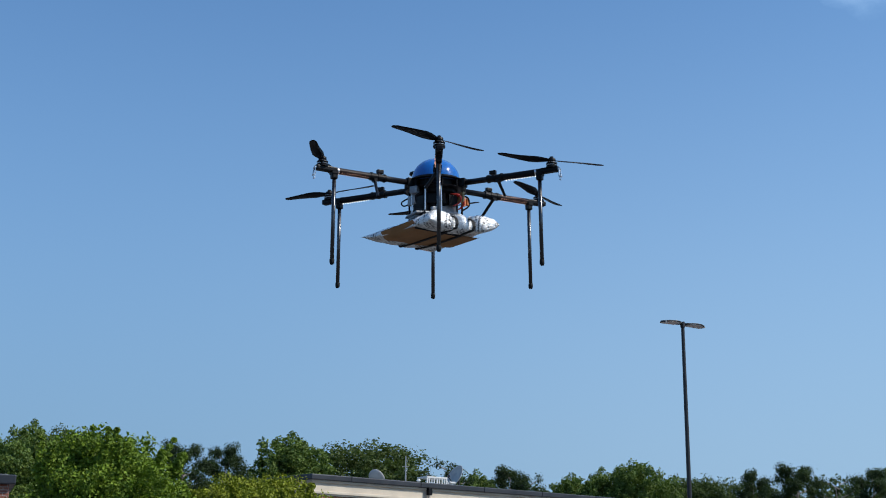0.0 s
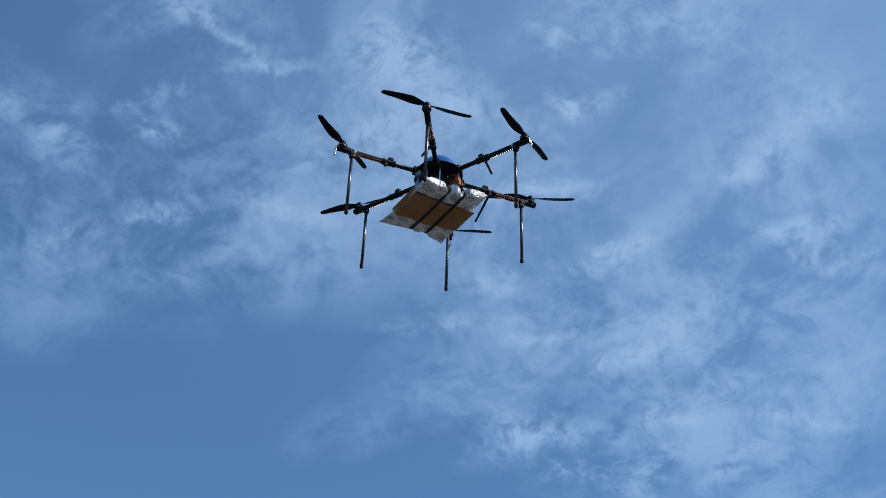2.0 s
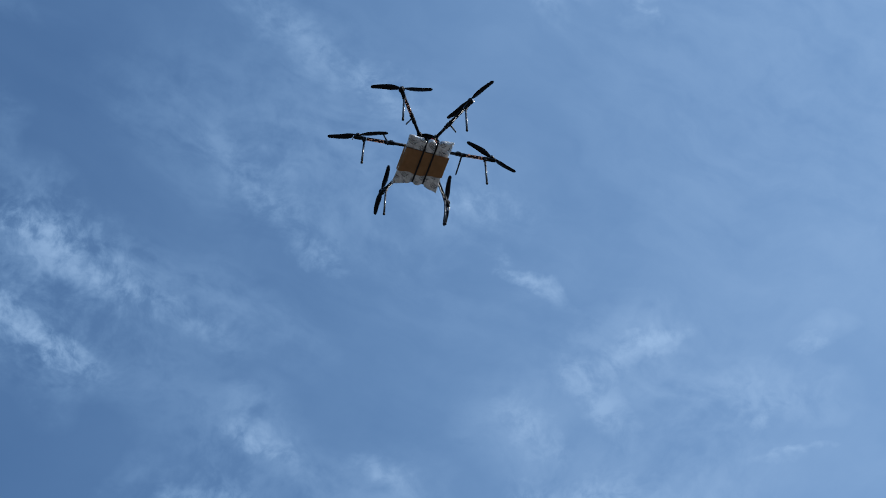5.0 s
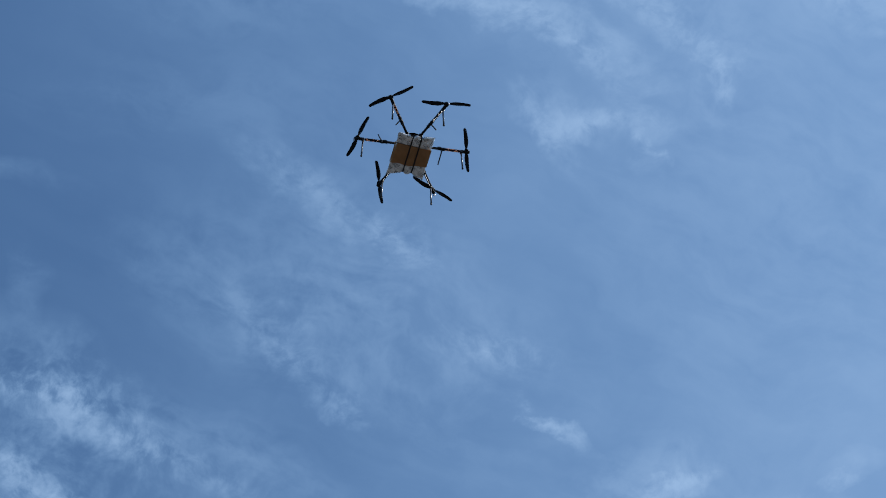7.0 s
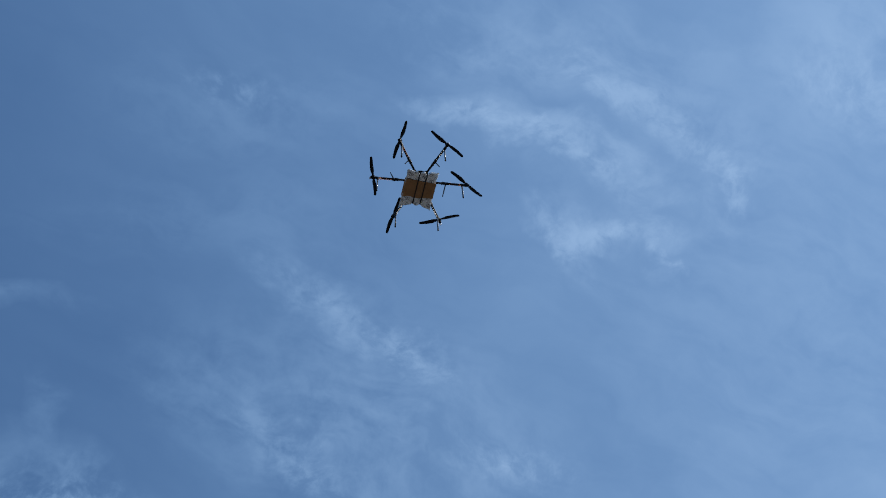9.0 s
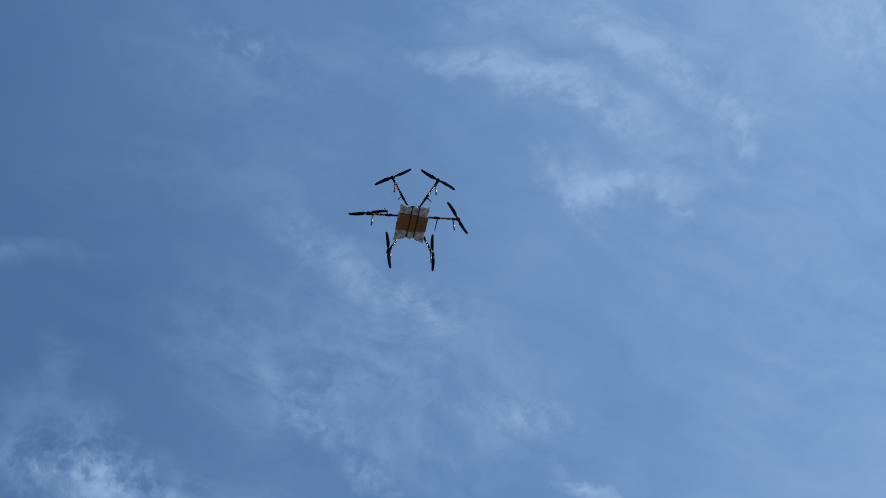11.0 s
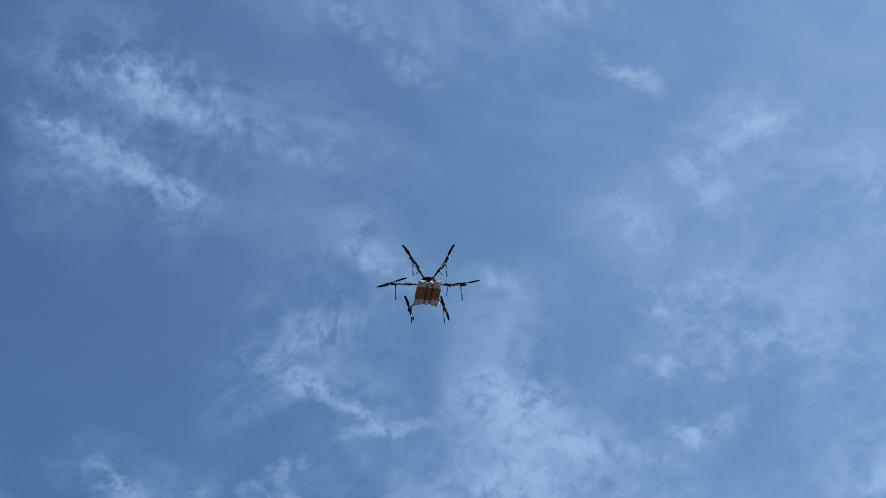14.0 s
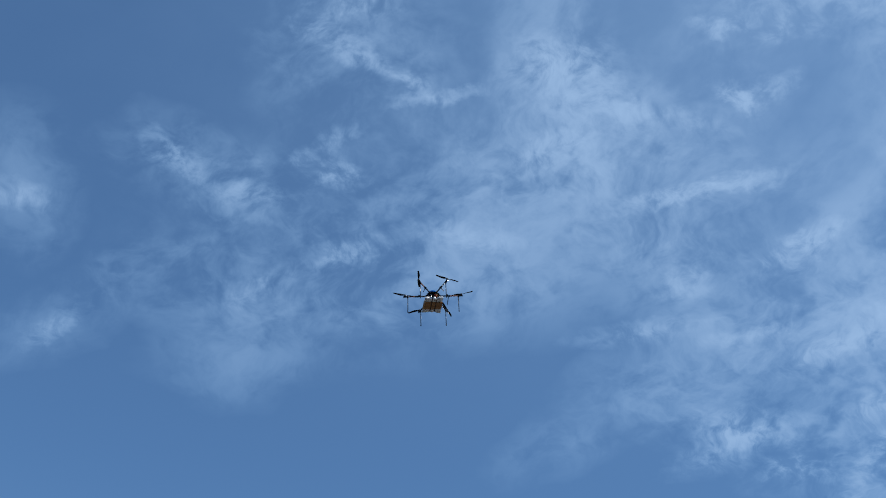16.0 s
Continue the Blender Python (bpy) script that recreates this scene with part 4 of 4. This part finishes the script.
def build_arm(drone, k):
    turn = pose(0, 0, 0, 0, 0, arm_angle(k))
    warm = k in (0, 2, 5)
    bm = bmesh.new()
    tube(bm, (0.085, 0, 0.012), (0.50, 0, 0.012), 0.0118, seg=18)
    arm = part("arm", bm, CARBON, drone, "carbon fibre boom", True)
    arm.matrix_basis = Matrix.Translation((0, 0, ARM_UP)) @ turn

    def sub(name, b, mat, label="", smooth=False):
        return part(name, b, mat, arm, label, smooth)

    bm = bmesh.new()
    box(bm, (0.115, 0, 0.012), (0.05, 0.034, 0.036), bevel=0.004)
    tube(bm, (0.105, -0.022, 0.012), (0.105, 0.022, 0.012), 0.005, seg=8)
    sub("root_clamp", bm, BLACK)
    # the folding joint with its locking collar and latch
    bm = bmesh.new()
    tube(bm, (0.245, 0, 0.012), (0.300, 0, 0.012), 0.0146, seg=16)
    for x in (0.243, 0.272, 0.302):
        tube(bm, (x - 0.004, 0, 0.012), (x + 0.004, 0, 0.012), 0.0170, seg=16)
    box(bm, (0.262, 0, 0.037), (0.028, 0.016, 0.016), bevel=0.003)
    sub("folding_joint", bm, BLACK, smooth=False)
    if k in LEVER_TIPS:
        tip = turn.inverted() @ (Vector(LEVER_TIPS[k]) - Vector((0, 0, ARM_UP)))
        bm = bmesh.new()
        tube(bm, (0.286, 0, 0.0), tip, 0.0065, 0.0055, 10)
        tube(bm, (0.286, -0.012, 0.0), (0.286, 0.012, 0.0), 0.009, seg=10)
        sub("locking_lever", bm, BLACK)
    # light strip along the outer boom, with its lamps
    bm = bmesh.new()
    if warm:
        tube(bm, (0.315, 0, 0.012), (0.455, 0, 0.012), 0.0130, seg=16)
    else:
        tube(bm, (0.315, 0, 0.012), (0.455, 0, 0.012), 0.0128, seg=16)
        box(bm, (0.385, 0, -0.0008), (0.14, 0.010, 0.003))
    sub("light_strip", bm, COPPER if warm else BLACK, "copper-coloured light strip" if warm else "black light strip")
    bm = bmesh.new()
    count = 12
    for i in range(count):
        x = 0.322 + i * 0.0115
        for a in ((-40, -90, -140, 160) if warm else (-90,)):
            out = 0.0133 if warm else 0.0152
            y, z = out * math.cos(radians(a)), out * math.sin(radians(a))
            bmesh.ops.create_icosphere(bm, subdivisions=1, radius=0.0015 if warm else 0.0022, matrix=Matrix.Translation((x, y, 0.012 + z)))
    sub("led", bm, LED_WARM if warm else LED_WHITE, "small glowing lamps")
    bm = bmesh.new()
    tube(bm, (0.304, 0, 0.012), (0.320, 0, 0.012), 0.0136, seg=16)
    sub("cable_tie", bm, BLACK)
    bm = bmesh.new()
    tube(bm, (0.450, 0, 0.012), (0.462, 0, 0.012), 0.0136, seg=16)
    sub("cable_tie", bm, ALU if k in (1, 5) else BLACK)
    # motor mount and motor
    bm = bmesh.new()
    box(bm, (0.512, 0, 0.013), (0.076, 0.029, 0.022), bevel=0.006)
    tube(bm, (R_ARM, 0, 0.020), (R_ARM, 0, 0.0265), 0.023, seg=22)
    box(bm, (0.470, 0, 0.008), (0.026, 0.028, 0.028), bevel=0.004)
    mount = sub("motor_mount", bm, BLACK)
    bm = bmesh.new()
    lathe(bm, [(0, 0.026), (0.019, 0.026), (0.0215, 0.028), (0.0215, 0.030), (0.0195, 0.031), (0.0195, 0.033), (0.022, 0.034), (0.022, 0.040), (0.017, 0.044), (0.006, 0.045), (0.005, 0.048), (0, 0.048)], 22, (R_ARM, 0, 0))
    sub("motor", bm, BLACK, "black outrunner motor", True)
    bm = bmesh.new()
    lathe(bm, [(0.0198, 0.0308), (0.0206, 0.032), (0.0198, 0.0332)], 22, (R_ARM, 0, 0))
    lathe(bm, [(0.0222, 0.0403), (0.0195, 0.0428), (0.019, 0.0425)], 22, (R_ARM, 0, 0))
    sub("motor_ring", bm, ALU, "bright metal motor ring", True)
    if k in (1, 3, 5):
        bm = bmesh.new()
        tube(bm, (0.552, -0.010, 0.012), (0.552, 0.010, 0.012), 0.004, seg=8)
        for y in (-0.008, 0.008):
            tube(bm, (0.553, y, 0.010), (0.556, y, -0.018), 0.0028, seg=8)
        tube(bm, (0.556, -0.010, -0.018), (0.556, 0.010, -0.018), 0.0045, seg=8)
        box(bm, (0.556, 0, -0.026), (0.006, 0.010, 0.016), bevel=0.002)
        sub("shackle", bm, ALU, "bright metal shackle")
    # landing leg
    bm = bmesh.new()
    tube(bm, (R_LEG - 0.004, 0, 0.022), (R_LEG, 0, Z_FOOT + 0.012), 0.0078, seg=16)
    leg = part("leg", bm, STEEL, drone, "slim dark landing leg", True)
    leg.matrix_basis = turn
    bm = bmesh.new()
    lathe(bm, [(0, Z_FOOT - 0.004), (0.006, Z_FOOT - 0.003), (0.0095, Z_FOOT + 0.003), (0.0095, Z_FOOT + 0.018), (0.0085, Z_FOOT + 0.020)], 14, (R_LEG, 0, 0))
    part("foot", bm, RUBBER, leg, "rubber foot cap", True)
    bm = bmesh.new()
    box(bm, (R_LEG - 0.003, 0, 0.012), (0.024, 0.024, 0.022), bevel=0.004)
    part("leg_socket", bm, BLACK, leg)


def build_body(drone):
    bm = bmesh.new()
    for z in (0.014, 0.050):
        lathe(bm, [(0, z), (0.122, z), (0.1235, z + 0.0015), (0.122, z + 0.003), (0, z + 0.003)], 36)
    part("centre_plate", bm, CARBON, drone, "round carbon fibre centre plates")
    bm = bmesh.new()
    for k in range(6):
        for d in (-12, 12):
            a = radians(arm_angle(k) + d)
            tube(bm, (0.112 * math.cos(a), 0.112 * math.sin(a), 0.014), (0.112 * math.cos(a), 0.112 * math.sin(a), 0.052), 0.004, seg=8)
    tagged(part("spacer", bm, BLACK, drone), kind="stuff")
    bm = bmesh.new()
    prof = [(0.100, 0.048), (0.1015, 0.050), (0.1015, 0.060)]
    for i in range(1, 13):
        a = math.pi / 2 * i / 12
        prof.append((0.100 * math.cos(a) if i < 12 else 0, 0.060 + 0.094 * math.sin(a)))
    lathe(bm, prof, 48)
    part("dome", bm, BLUE, drone, "glossy blue plastic dome cover", True)
    bm = bmesh.new()
    lathe(bm, [(0.098, 0.052), (0.107, 0.054), (0.107, 0.062), (0.1016, 0.064)], 40)
    part("dome_rim", bm, BLACK, drone)
    bm = bmesh.new()
    lathe(bm, [(0, -0.012), (0.080, -0.012), (0.090, 0.0), (0.092, 0.048), (0, 0.048)], 24)
    part("flight_controller", bm, BLACK, drone, "black electronics housing")
    # small GPS puck on a stub beside the dome
    bm = bmesh.new()
    tube(bm, (-0.07, 0.06, 0.034), (-0.085, 0.072, 0.105), 0.004, seg=8)
    lathe(bm, [(0, 0.103), (0.02, 0.104), (0.024, 0.109), (0.022, 0.117), (0, 0.119)], 18, (-0.085, 0.072, 0))
    part("gps_puck", bm, BLACK, drone, "small black receiver puck")
    # hanging frame with flight electronics and batteries
    bm = bmesh.new()
    for z in (-0.094,):
        box(bm, (0, 0, z), (0.20, 0.15, 0.004), pose(0, 0, 0, 0, 0, 32), 0.0)
    for sx in (-1, 1):
        for sy in (-1, 1):
            p = pose(0, 0, 0, 0, 0, 32) @ Vector((0.088 * sx, 0.062 * sy, 0))
            tube(bm, (p.x, p.y, -0.120), (p.x, p.y, 0.014), 0.0042, seg=8)
    part("payload_frame", bm, BLACK, drone)
    bm = bmesh.new()
    box(bm, (0.0, 0.008, -0.046), (0.160, 0.100, 0.090), pose(0, 0, 0, 0, 0, 32), 0.006)
    part("battery", bm, BLACK, drone, "black battery pack")
    bm = bmesh.new()
    box(bm, (0.030, -0.066, -0.078), (0.120, 0.010, 0.030), pose(0, 0, 0, 0, 0, 32) @ pose(0, 0, 0, 0, -9, 0), 0.003)
    part("battery_tray", bm, BOARD_GREEN, drone, "pale grey battery tray")
    bm = bmesh.new()
    for x, y in ((-0.098, -0.062), (-0.045, -0.102), (0.020, -0.108)):
        tube(bm, (x, y, 0.014), (x, y, -0.106), 0.0032, seg=8)
    tagged(part("hanger_rod", bm, ALU, drone, "thin bare metal hanger rods"), kind="stuff")
    bm = bmesh.new()
    box(bm, (0.0, -0.088, -0.036), (0.074, 0.012, 0.040), pose(0, 0, 0, 0, 0, -8), 0.002)
    box(bm, (0.066, -0.070, -0.040), (0.040, 0.012, 0.042), pose(0, 0, 0, 0, 0, 32), 0.002)
    part("power_module", bm, BLACK, drone)
    bm = bmesh.new()
    box(bm, (-0.098, -0.052, -0.036), (0.010, 0.052, 0.040), pose(0, 0, 0, 0, 0, 32), 0.002)
    part("receiver", bm, BOARD_GREEN, drone, "grey electronics case")
    bm = bmesh.new()
    box(bm, (-0.015, -0.050, -0.096), (0.19, 0.10, 0.008), pose(0, 0, 0, 0, -4, 24), 0.003)
    box(bm, (-0.06, -0.06, -0.112), (0.08, 0.06, 0.006), pose(0, 0, 0, 0, 0, 20))
    part("cargo_plate", bm, BOARD_GREEN, drone, "grey metal release plate")
    bm = bmesh.new()
    cable(bm, [(0.075, -0.055, -0.012), (0.105, -0.078, -0.030), (0.112, -0.072, -0.058), (0.090, -0.062, -0.076)], 0.0035)
    cable(bm, [(0.060, -0.070, -0.012), (0.092, -0.096, -0.024), (0.098, -0.094, -0.050), (0.070, -0.080, -0.066)], 0.0035)
    part("red_wire", bm, RED_WIRE, drone, "looped red power wires")
    bm = bmesh.new()
    cable(bm, [(0.090, -0.030, -0.010), (0.128, -0.050, -0.022), (0.134, -0.045, -0.056), (0.108, -0.040, -0.074)], 0.0035)
    part("black_wire", bm, RUBBER, drone)
    bm = bmesh.new()
    cable(bm, [(-0.06, -0.082, -0.012), (-0.082, -0.098, -0.028), (-0.080, -0.092, -0.056)], 0.003)
    part("black_wire", bm, RUBBER, drone)
    bm = bmesh.new()
    cable(bm, [(-0.115, 0.02, -0.010), (-0.140, 0.01, -0.030), (-0.130, -0.01, -0.050), (-0.100, -0.02, -0.04)], 0.003)
    part("black_wire", bm, RUBBER, drone)
    bm = bmesh.new()
    box(bm, (0.112, -0.060, -0.044), (0.012, 0.014, 0.036), pose(0, 0, 0, 0, 0, 32), 0.002)
    box(bm, (0.128, -0.046, -0.040), (0.010, 0.012, 0.030), pose(0, 0, 0, 0, 0, 32), 0.002)
    part("connector", bm, ORANGE_WIRE, drone, "orange battery connectors")
    bm = bmesh.new()
    box(bm, (0.098, -0.060, -0.026), (0.008, 0.052, 0.040), pose(0, 0, 0, 0, 0, 32), 0.001)
    part("circuit_board", bm, TAN_BOARD, drone, "tan circuit board")
    bm = bmesh.new()
    box(bm, (-0.088, -0.078, 0.000), (0.034, 0.024, 0.030), pose(0, 0, 0, 0, 0, -30), 0.003)
    part("power_relay", bm, BOARD_GREEN, drone, "small grey boxed relay")
    bm = bmesh.new()
    tube(bm, (-0.05, -0.105, -0.09), (-0.05, -0.105, -0.118), 0.013, seg=14)
    tube(bm, (-0.05, -0.105, -0.108), (-0.05, -0.128, -0.108), 0.009, seg=14)
    part("camera_pod", bm, BLACK, drone, "small black camera under the frame")


P_TURN = 32.2
P_W, P_L = 0.352, 0.455


def bag_mesh():
    """A padded bag on its flat side: three fat lobes at the near end, thin pinched flaps at the corners, creases."""
    bm = bmesh.new()
    nx, ny = 52, 64
    grid = {}
    for side in (1, -1):
        for i in range(nx + 1):
            for j in range(ny + 1):
                if side < 0 and (i in (0, nx) or j in (0, ny)):
                    grid[side, i, j] = grid[1, i, j]
                    continue
                u, v = i / nx * 2 - 1, j / ny * 2 - 1
                steep = 12.0 if v < 0 else 2.6
                full = max(0.0, (1 - abs(u) ** 4.5) * (1 - abs(v) ** steep)) ** 0.62
                x = u * P_W / 2 * (1 - 0.055 * (1 - v * v))
                dent = sum(math.exp(-((x - c) / 0.019) ** 2) for c in STRAPS)
                # fat rounded lobes at the end that was folded over
                lobe = max(0.0, -v - 0.30) / 0.70
                corner = (abs(u) ** 6 + abs(v) ** 6) ** (1 / 6)
                # the straps draw the ends in, the lobes between them bulge
                y = v * P_L / 2 * (1 - (0.20 if v > 0 else 0.07) * (1 - abs(u) ** 2.2) * abs(v))
                y *= 1 - (0.12 if v < 0 else 0.10) * dent * abs(v) ** 4
                if v < 0 and corner > 1:
                    x, y = x / corner ** 0.25, y / corner ** 0.4
                y += 0.010 * noise.noise(Vector((x * 16, 4.0 + v, 0.5))) * abs(v) ** 6
                x += 0.007 * noise.noise(Vector((y * 14, 8.0 + u, 0.5))) * abs(u) ** 6
                ends = max(0.0, abs(v) - 0.40)
                crease = noise.noise(Vector((x * 20, y * 20, side * 3.0))) * 0.007 + noise.noise(Vector((x * 52, y * 52, side * 9.0))) * 0.004
                if side > 0:
                    z = (0.056 + 0.010 * lobe) * full * (1 - (0.42 + 0.1 * lobe) * dent * (0.3 + 0.7 * abs(v))) + crease * full
                else:
                    z = -0.007 * full * (1 + 2.0 * ends + 1.2 * lobe * (1 - dent)) + crease * full * ends * 1.6
                z += 0.020 * max(0.0, u) ** 3 * max(0.0, -v) + 0.006 * max(0.0, u)
                # the far corner flap curls up
                z += 0.030 * max(0.0, -u) ** 2 * max(0.0, v) ** 2
                grid[side, i, j] = bm.verts.new((x, y, z))
    for side in (1, -1):
        for i in range(nx):
            for j in range(ny):
                f = (grid[side, i, j], grid[side, i + 1, j], grid[side, i + 1, j + 1], grid[side, i, j + 1])
                bm.faces.new(f if side > 0 else f[::-1])
    return bm


STRAPS = (-0.031, 0.050)


def skewed(bm):
    """The bag hangs a little askew."""
    for v in bm.verts:
        v.co.x -= 0.108 * v.co.y
    return bm


def ribbon(bm, loop, half, thick, c):
    """A closed flat band round the bag along (y, z) points."""
    rows = []
    n = len(loop)
    for i, (y, z) in enumerate(loop):
        (ya, za), (yb, zb) = loop[i - 1], loop[(i + 1) % n]
        t = Vector((0, yb - ya, zb - za)).normalized()
        out = Vector((0, t.z, -t.y)) * thick
        rows.append([bm.verts.new((c + dx, y + out.y * k, z + out.z * k)) for dx, k in ((-half, -0.5), (half, -0.5), (half, 0.8), (-half, 0.8))])
    for p, q in zip(rows, rows[1:] + rows[:1]):
        for k in range(4):
            bm.faces.new((p[k], p[(k + 1) % 4], q[(k + 1) % 4], q[k]))


def build_parcel(drone):
    spot = pose(-0.020, 0.011, -0.174, 0, 0, P_TURN) @ pose(0, 0, 0, -2.5, 0, 0)
    bag = part("parcel", skewed(bag_mesh()), FOIL, drone, "crinkled silver foil mailer bag with dark print", True)
    bag.matrix_basis = spot
    # a stiff cardboard panel lies under the bag, its long edges folded up a little
    bm = bmesh.new()
    y0, y1, hw = -0.116, 0.084, P_W / 2 - 0.003
    nx, ny = 24, 14
    for z0 in (-0.0105, -0.0135):
        rows = []
        for j in range(ny + 1):
            row = []
            for i in range(nx + 1):
                u = i / nx * 2 - 1
                low = -0.107 + 0.0145 * u
                y = low + (y1 - low) * j / ny
                x = u * hw - (0.004 if i == 0 else 0.0)
                wave = (0.016 * noise.noise(Vector((x * 11, 1.7, 0))) + 0.007 * noise.noise(Vector((x * 37, 5.2, 0)))) * (j / ny) ** 4
                row.append(bm.verts.new((x, y + wave, z0 + 0.010 * max(0.0, abs(u) - 0.9) * 10 * 0.5 + 0.001 * math.sin(11 * x + 7 * y) + 0.006 * max(0.0, u) + 0.026 * max(0.0, -u - 0.9) * 10)))
            rows.append(row)
        for p, q in zip(rows, rows[1:]):
            for k in range(nx):
                bm.faces.new((p[k], p[k + 1], q[k + 1], q[k]))
    part("cardboard_panel", skewed(bm), BOARD, bag, "plain brown cardboard panel", True)
    bm = bmesh.new()
    box(bm, (-0.062, -0.114, -0.0115), (0.215, 0.004, 0.006), pose(0, 0, 0, 0, 0, 4.6), 0.001)
    part("edge_tape", skewed(bm), WEB, bag, "black edge tape")
    for c in STRAPS:
        bm = bmesh.new()
        loop = [(y0 + (y1 - y0) * i / 8 if 0 < i < 8 else (-0.198 if i == 0 else 0.158), -0.0160 if 0 < i < 8 else -0.010) for i in range(9)]
        loop += [(0.163, -0.002), (0.154, 0.010), (0.12, 0.034), (0.0, 0.042), (-0.12, 0.044), (-0.185, 0.040), (-0.200, 0.026), (-0.205, 0.004)]
        ribbon(bm, loop, 0.0058, 0.003, c)
        part("strap", skewed(bm), WEB, bag, "tight black webbing strap")
    for c in STRAPS:
        for y in (-0.10, 0.09):
            bm = bmesh.new()
            tube(bm, (c, y, 0.035), (c * 0.9, y * 0.62, 0.080), 0.0026, seg=6)
            tube(bm, (c + 0.02, y, 0.035), (c * 0.9, y * 0.62, 0.080), 0.0026, seg=6)
            part("hanging_cord", bm, RUBBER, bag)


def build_drone():
    drone = new("hexacopter_drone")
    tagged(drone, "black six-rotor delivery drone with blue dome carrying a parcel", "drone")
    build_body(drone)
    for k in range(6):
        build_arm(drone, k)
    build_parcel(drone)
    return drone, build_propellers(drone)


build_ground()
build_shop()
build_annex()
build_street_lamp()
ROOF_Z = 5.58
build_dish((-2.5, 50.2, ROOF_Z), 150, 0.34, None)
build_dish((0.52, 52.0, ROOF_Z), -58, 0.50, None)
build_roof_unit((-0.4, 51.0, ROOF_Z), 38)
build_mast((-1.38, 50.0, ROOF_Z))
build_trees()
DRONE, PROPS = build_drone()


def motions():
    flight = [
        (0, -0.03, 5.265, 3.21, 1.91, -0.13, 1.72), (0.5, -0.081, 5.257, 3.892, 1.87, 1.42, 1.23), (1, -0.086, 5.226, 4.571, 3.0, 0.21, 1.42),
        (1.5, -0.127, 5.169, 5.343, 3.35, 0.95, 0.58), (2, -0.08, 5.029, 6.136, 4.85, 1.63, -5.92), (2.5, -0.018, 4.839, 6.976, 4.58, 0.3, -3.74),
        (3, 0.009, 4.686, 7.773, 5.28, 1.25, -3.21), (3.5, 0.056, 4.581, 8.596, 5.61, 1.76, -7.14), (4, 0.093, 4.456, 9.387, 10.13, -0.14, -8.08),
        (4.5, 0.025, 4.274, 10.218, 5.55, 1.41, -10.78), (5, -0.037, 4.094, 10.952, 4.87, 2.65, -17.61), (7.5, -0.25, 3.653, 14.331, 7.44, 3.3, -18.09),
        (8, -0.255, 3.591, 14.913, 7.38, 3.19, -18.05), (8.5, -0.248, 3.545, 15.529, 7.41, 1.35, -19.21), (9, -0.273, 3.498, 16.006, 6.91, 3.0, -19.56),
        (11.5, -0.685, 5.312, 16.526, 1.09, 0.34, -20.28), (12, -0.827, 6.296, 16.678, 0.93, 0.61, -20.01), (12.5, -0.984, 7.375, 16.719, -0.27, -1.17, -19.85),
        (13, -1.15, 8.619, 16.726, 0.19, -0.25, -20.17), (13.5, -1.373, 10.031, 16.8, 1.86, -5.3, -19.1), (14, -1.795, 11.553, 16.833, -1.32, -2.8, -19.34),
        (14.5, -2.292, 13.272, 16.887, -3.94, -1.11, -19.57), (15, -2.734, 15.111, 16.842, -2.29, -4.0, -19.72), (15.5, -3.242, 17.084, 16.809, -1.25, -4.05, -19.79),
        (16, -3.868, 19.222, 16.82, -0.45, -2.71, -19.6),
    ]
    walk(DRONE, [(t, pose(x, y, z, rx, ry, rz)) for t, x, y, z, rx, ry, rz in flight])
    # where each two-bladed propeller stands at the flight's times; it turns on between them
    stands = [
        [41, 19, 134, 54, 28, 18, 135, 141, 132, 5, 22, 80, 128, 166, 133, 104, 138, 101, 34, 83, 87, 74, 52, 65, 118],
        [20, 86, 1, 110, 65, 52, 1, 5, 175, 95, 157, 130, 154, 177, 66, 146, 119, 175, 42, 58, 142, 113, 1, 141, 56],
        [59, 172, 81, 112, 7, 136, 127, 123, 1, 150, 54, 30, 44, 14, 65, 180, 169, 48, 30, 32, 16, 168, 48, 32, 12],
        [150, 60, 100, 154, 10, 69, 157, 30, 90, 13, 115, 133, 140, 164, 13, 7, 88, 63, 175, 71, 103, 19, 65, 50, 99],
        [149, 151, 121, 96, 163, 30, 151, 55, 20, 98, 124, 11, 143, 54, 134, 15, 170, 169, 166, 36, 102, 17, 17, 140, 8],
        [84, 59, 57, 156, 70, 114, 13, 63, 34, 57, 16, 36, 82, 170, 110, 90, 83, 166, 108, 133, 9, 106, 19, 177, 47],
    ]
    for k, prop in enumerate(PROPS):
        rows, angle = [], float(stands[k][0])
        place = prop_place(k)
        for (t0, *_), (t1, *_), a1 in zip(flight, flight[1:], stands[k][1:]):
            steps = round((t1 - t0) * 10)
            # whole half turns, about 55 degrees in a tenth of a second, end at the next stand
            want = SPIN[k] * 55.0 * steps
            gap = (a1 - angle) % 180
            turn = gap + 180 * round((want - gap) / 180)
            for i in range(steps):
                rows.append((t0 + i * 0.1, pose(*place, 0, 0, angle + turn * i / steps)))
            angle += turn
        rows.append((16.0, pose(*place, 0, 0, angle)))
        walk(prop, rows)


motions()
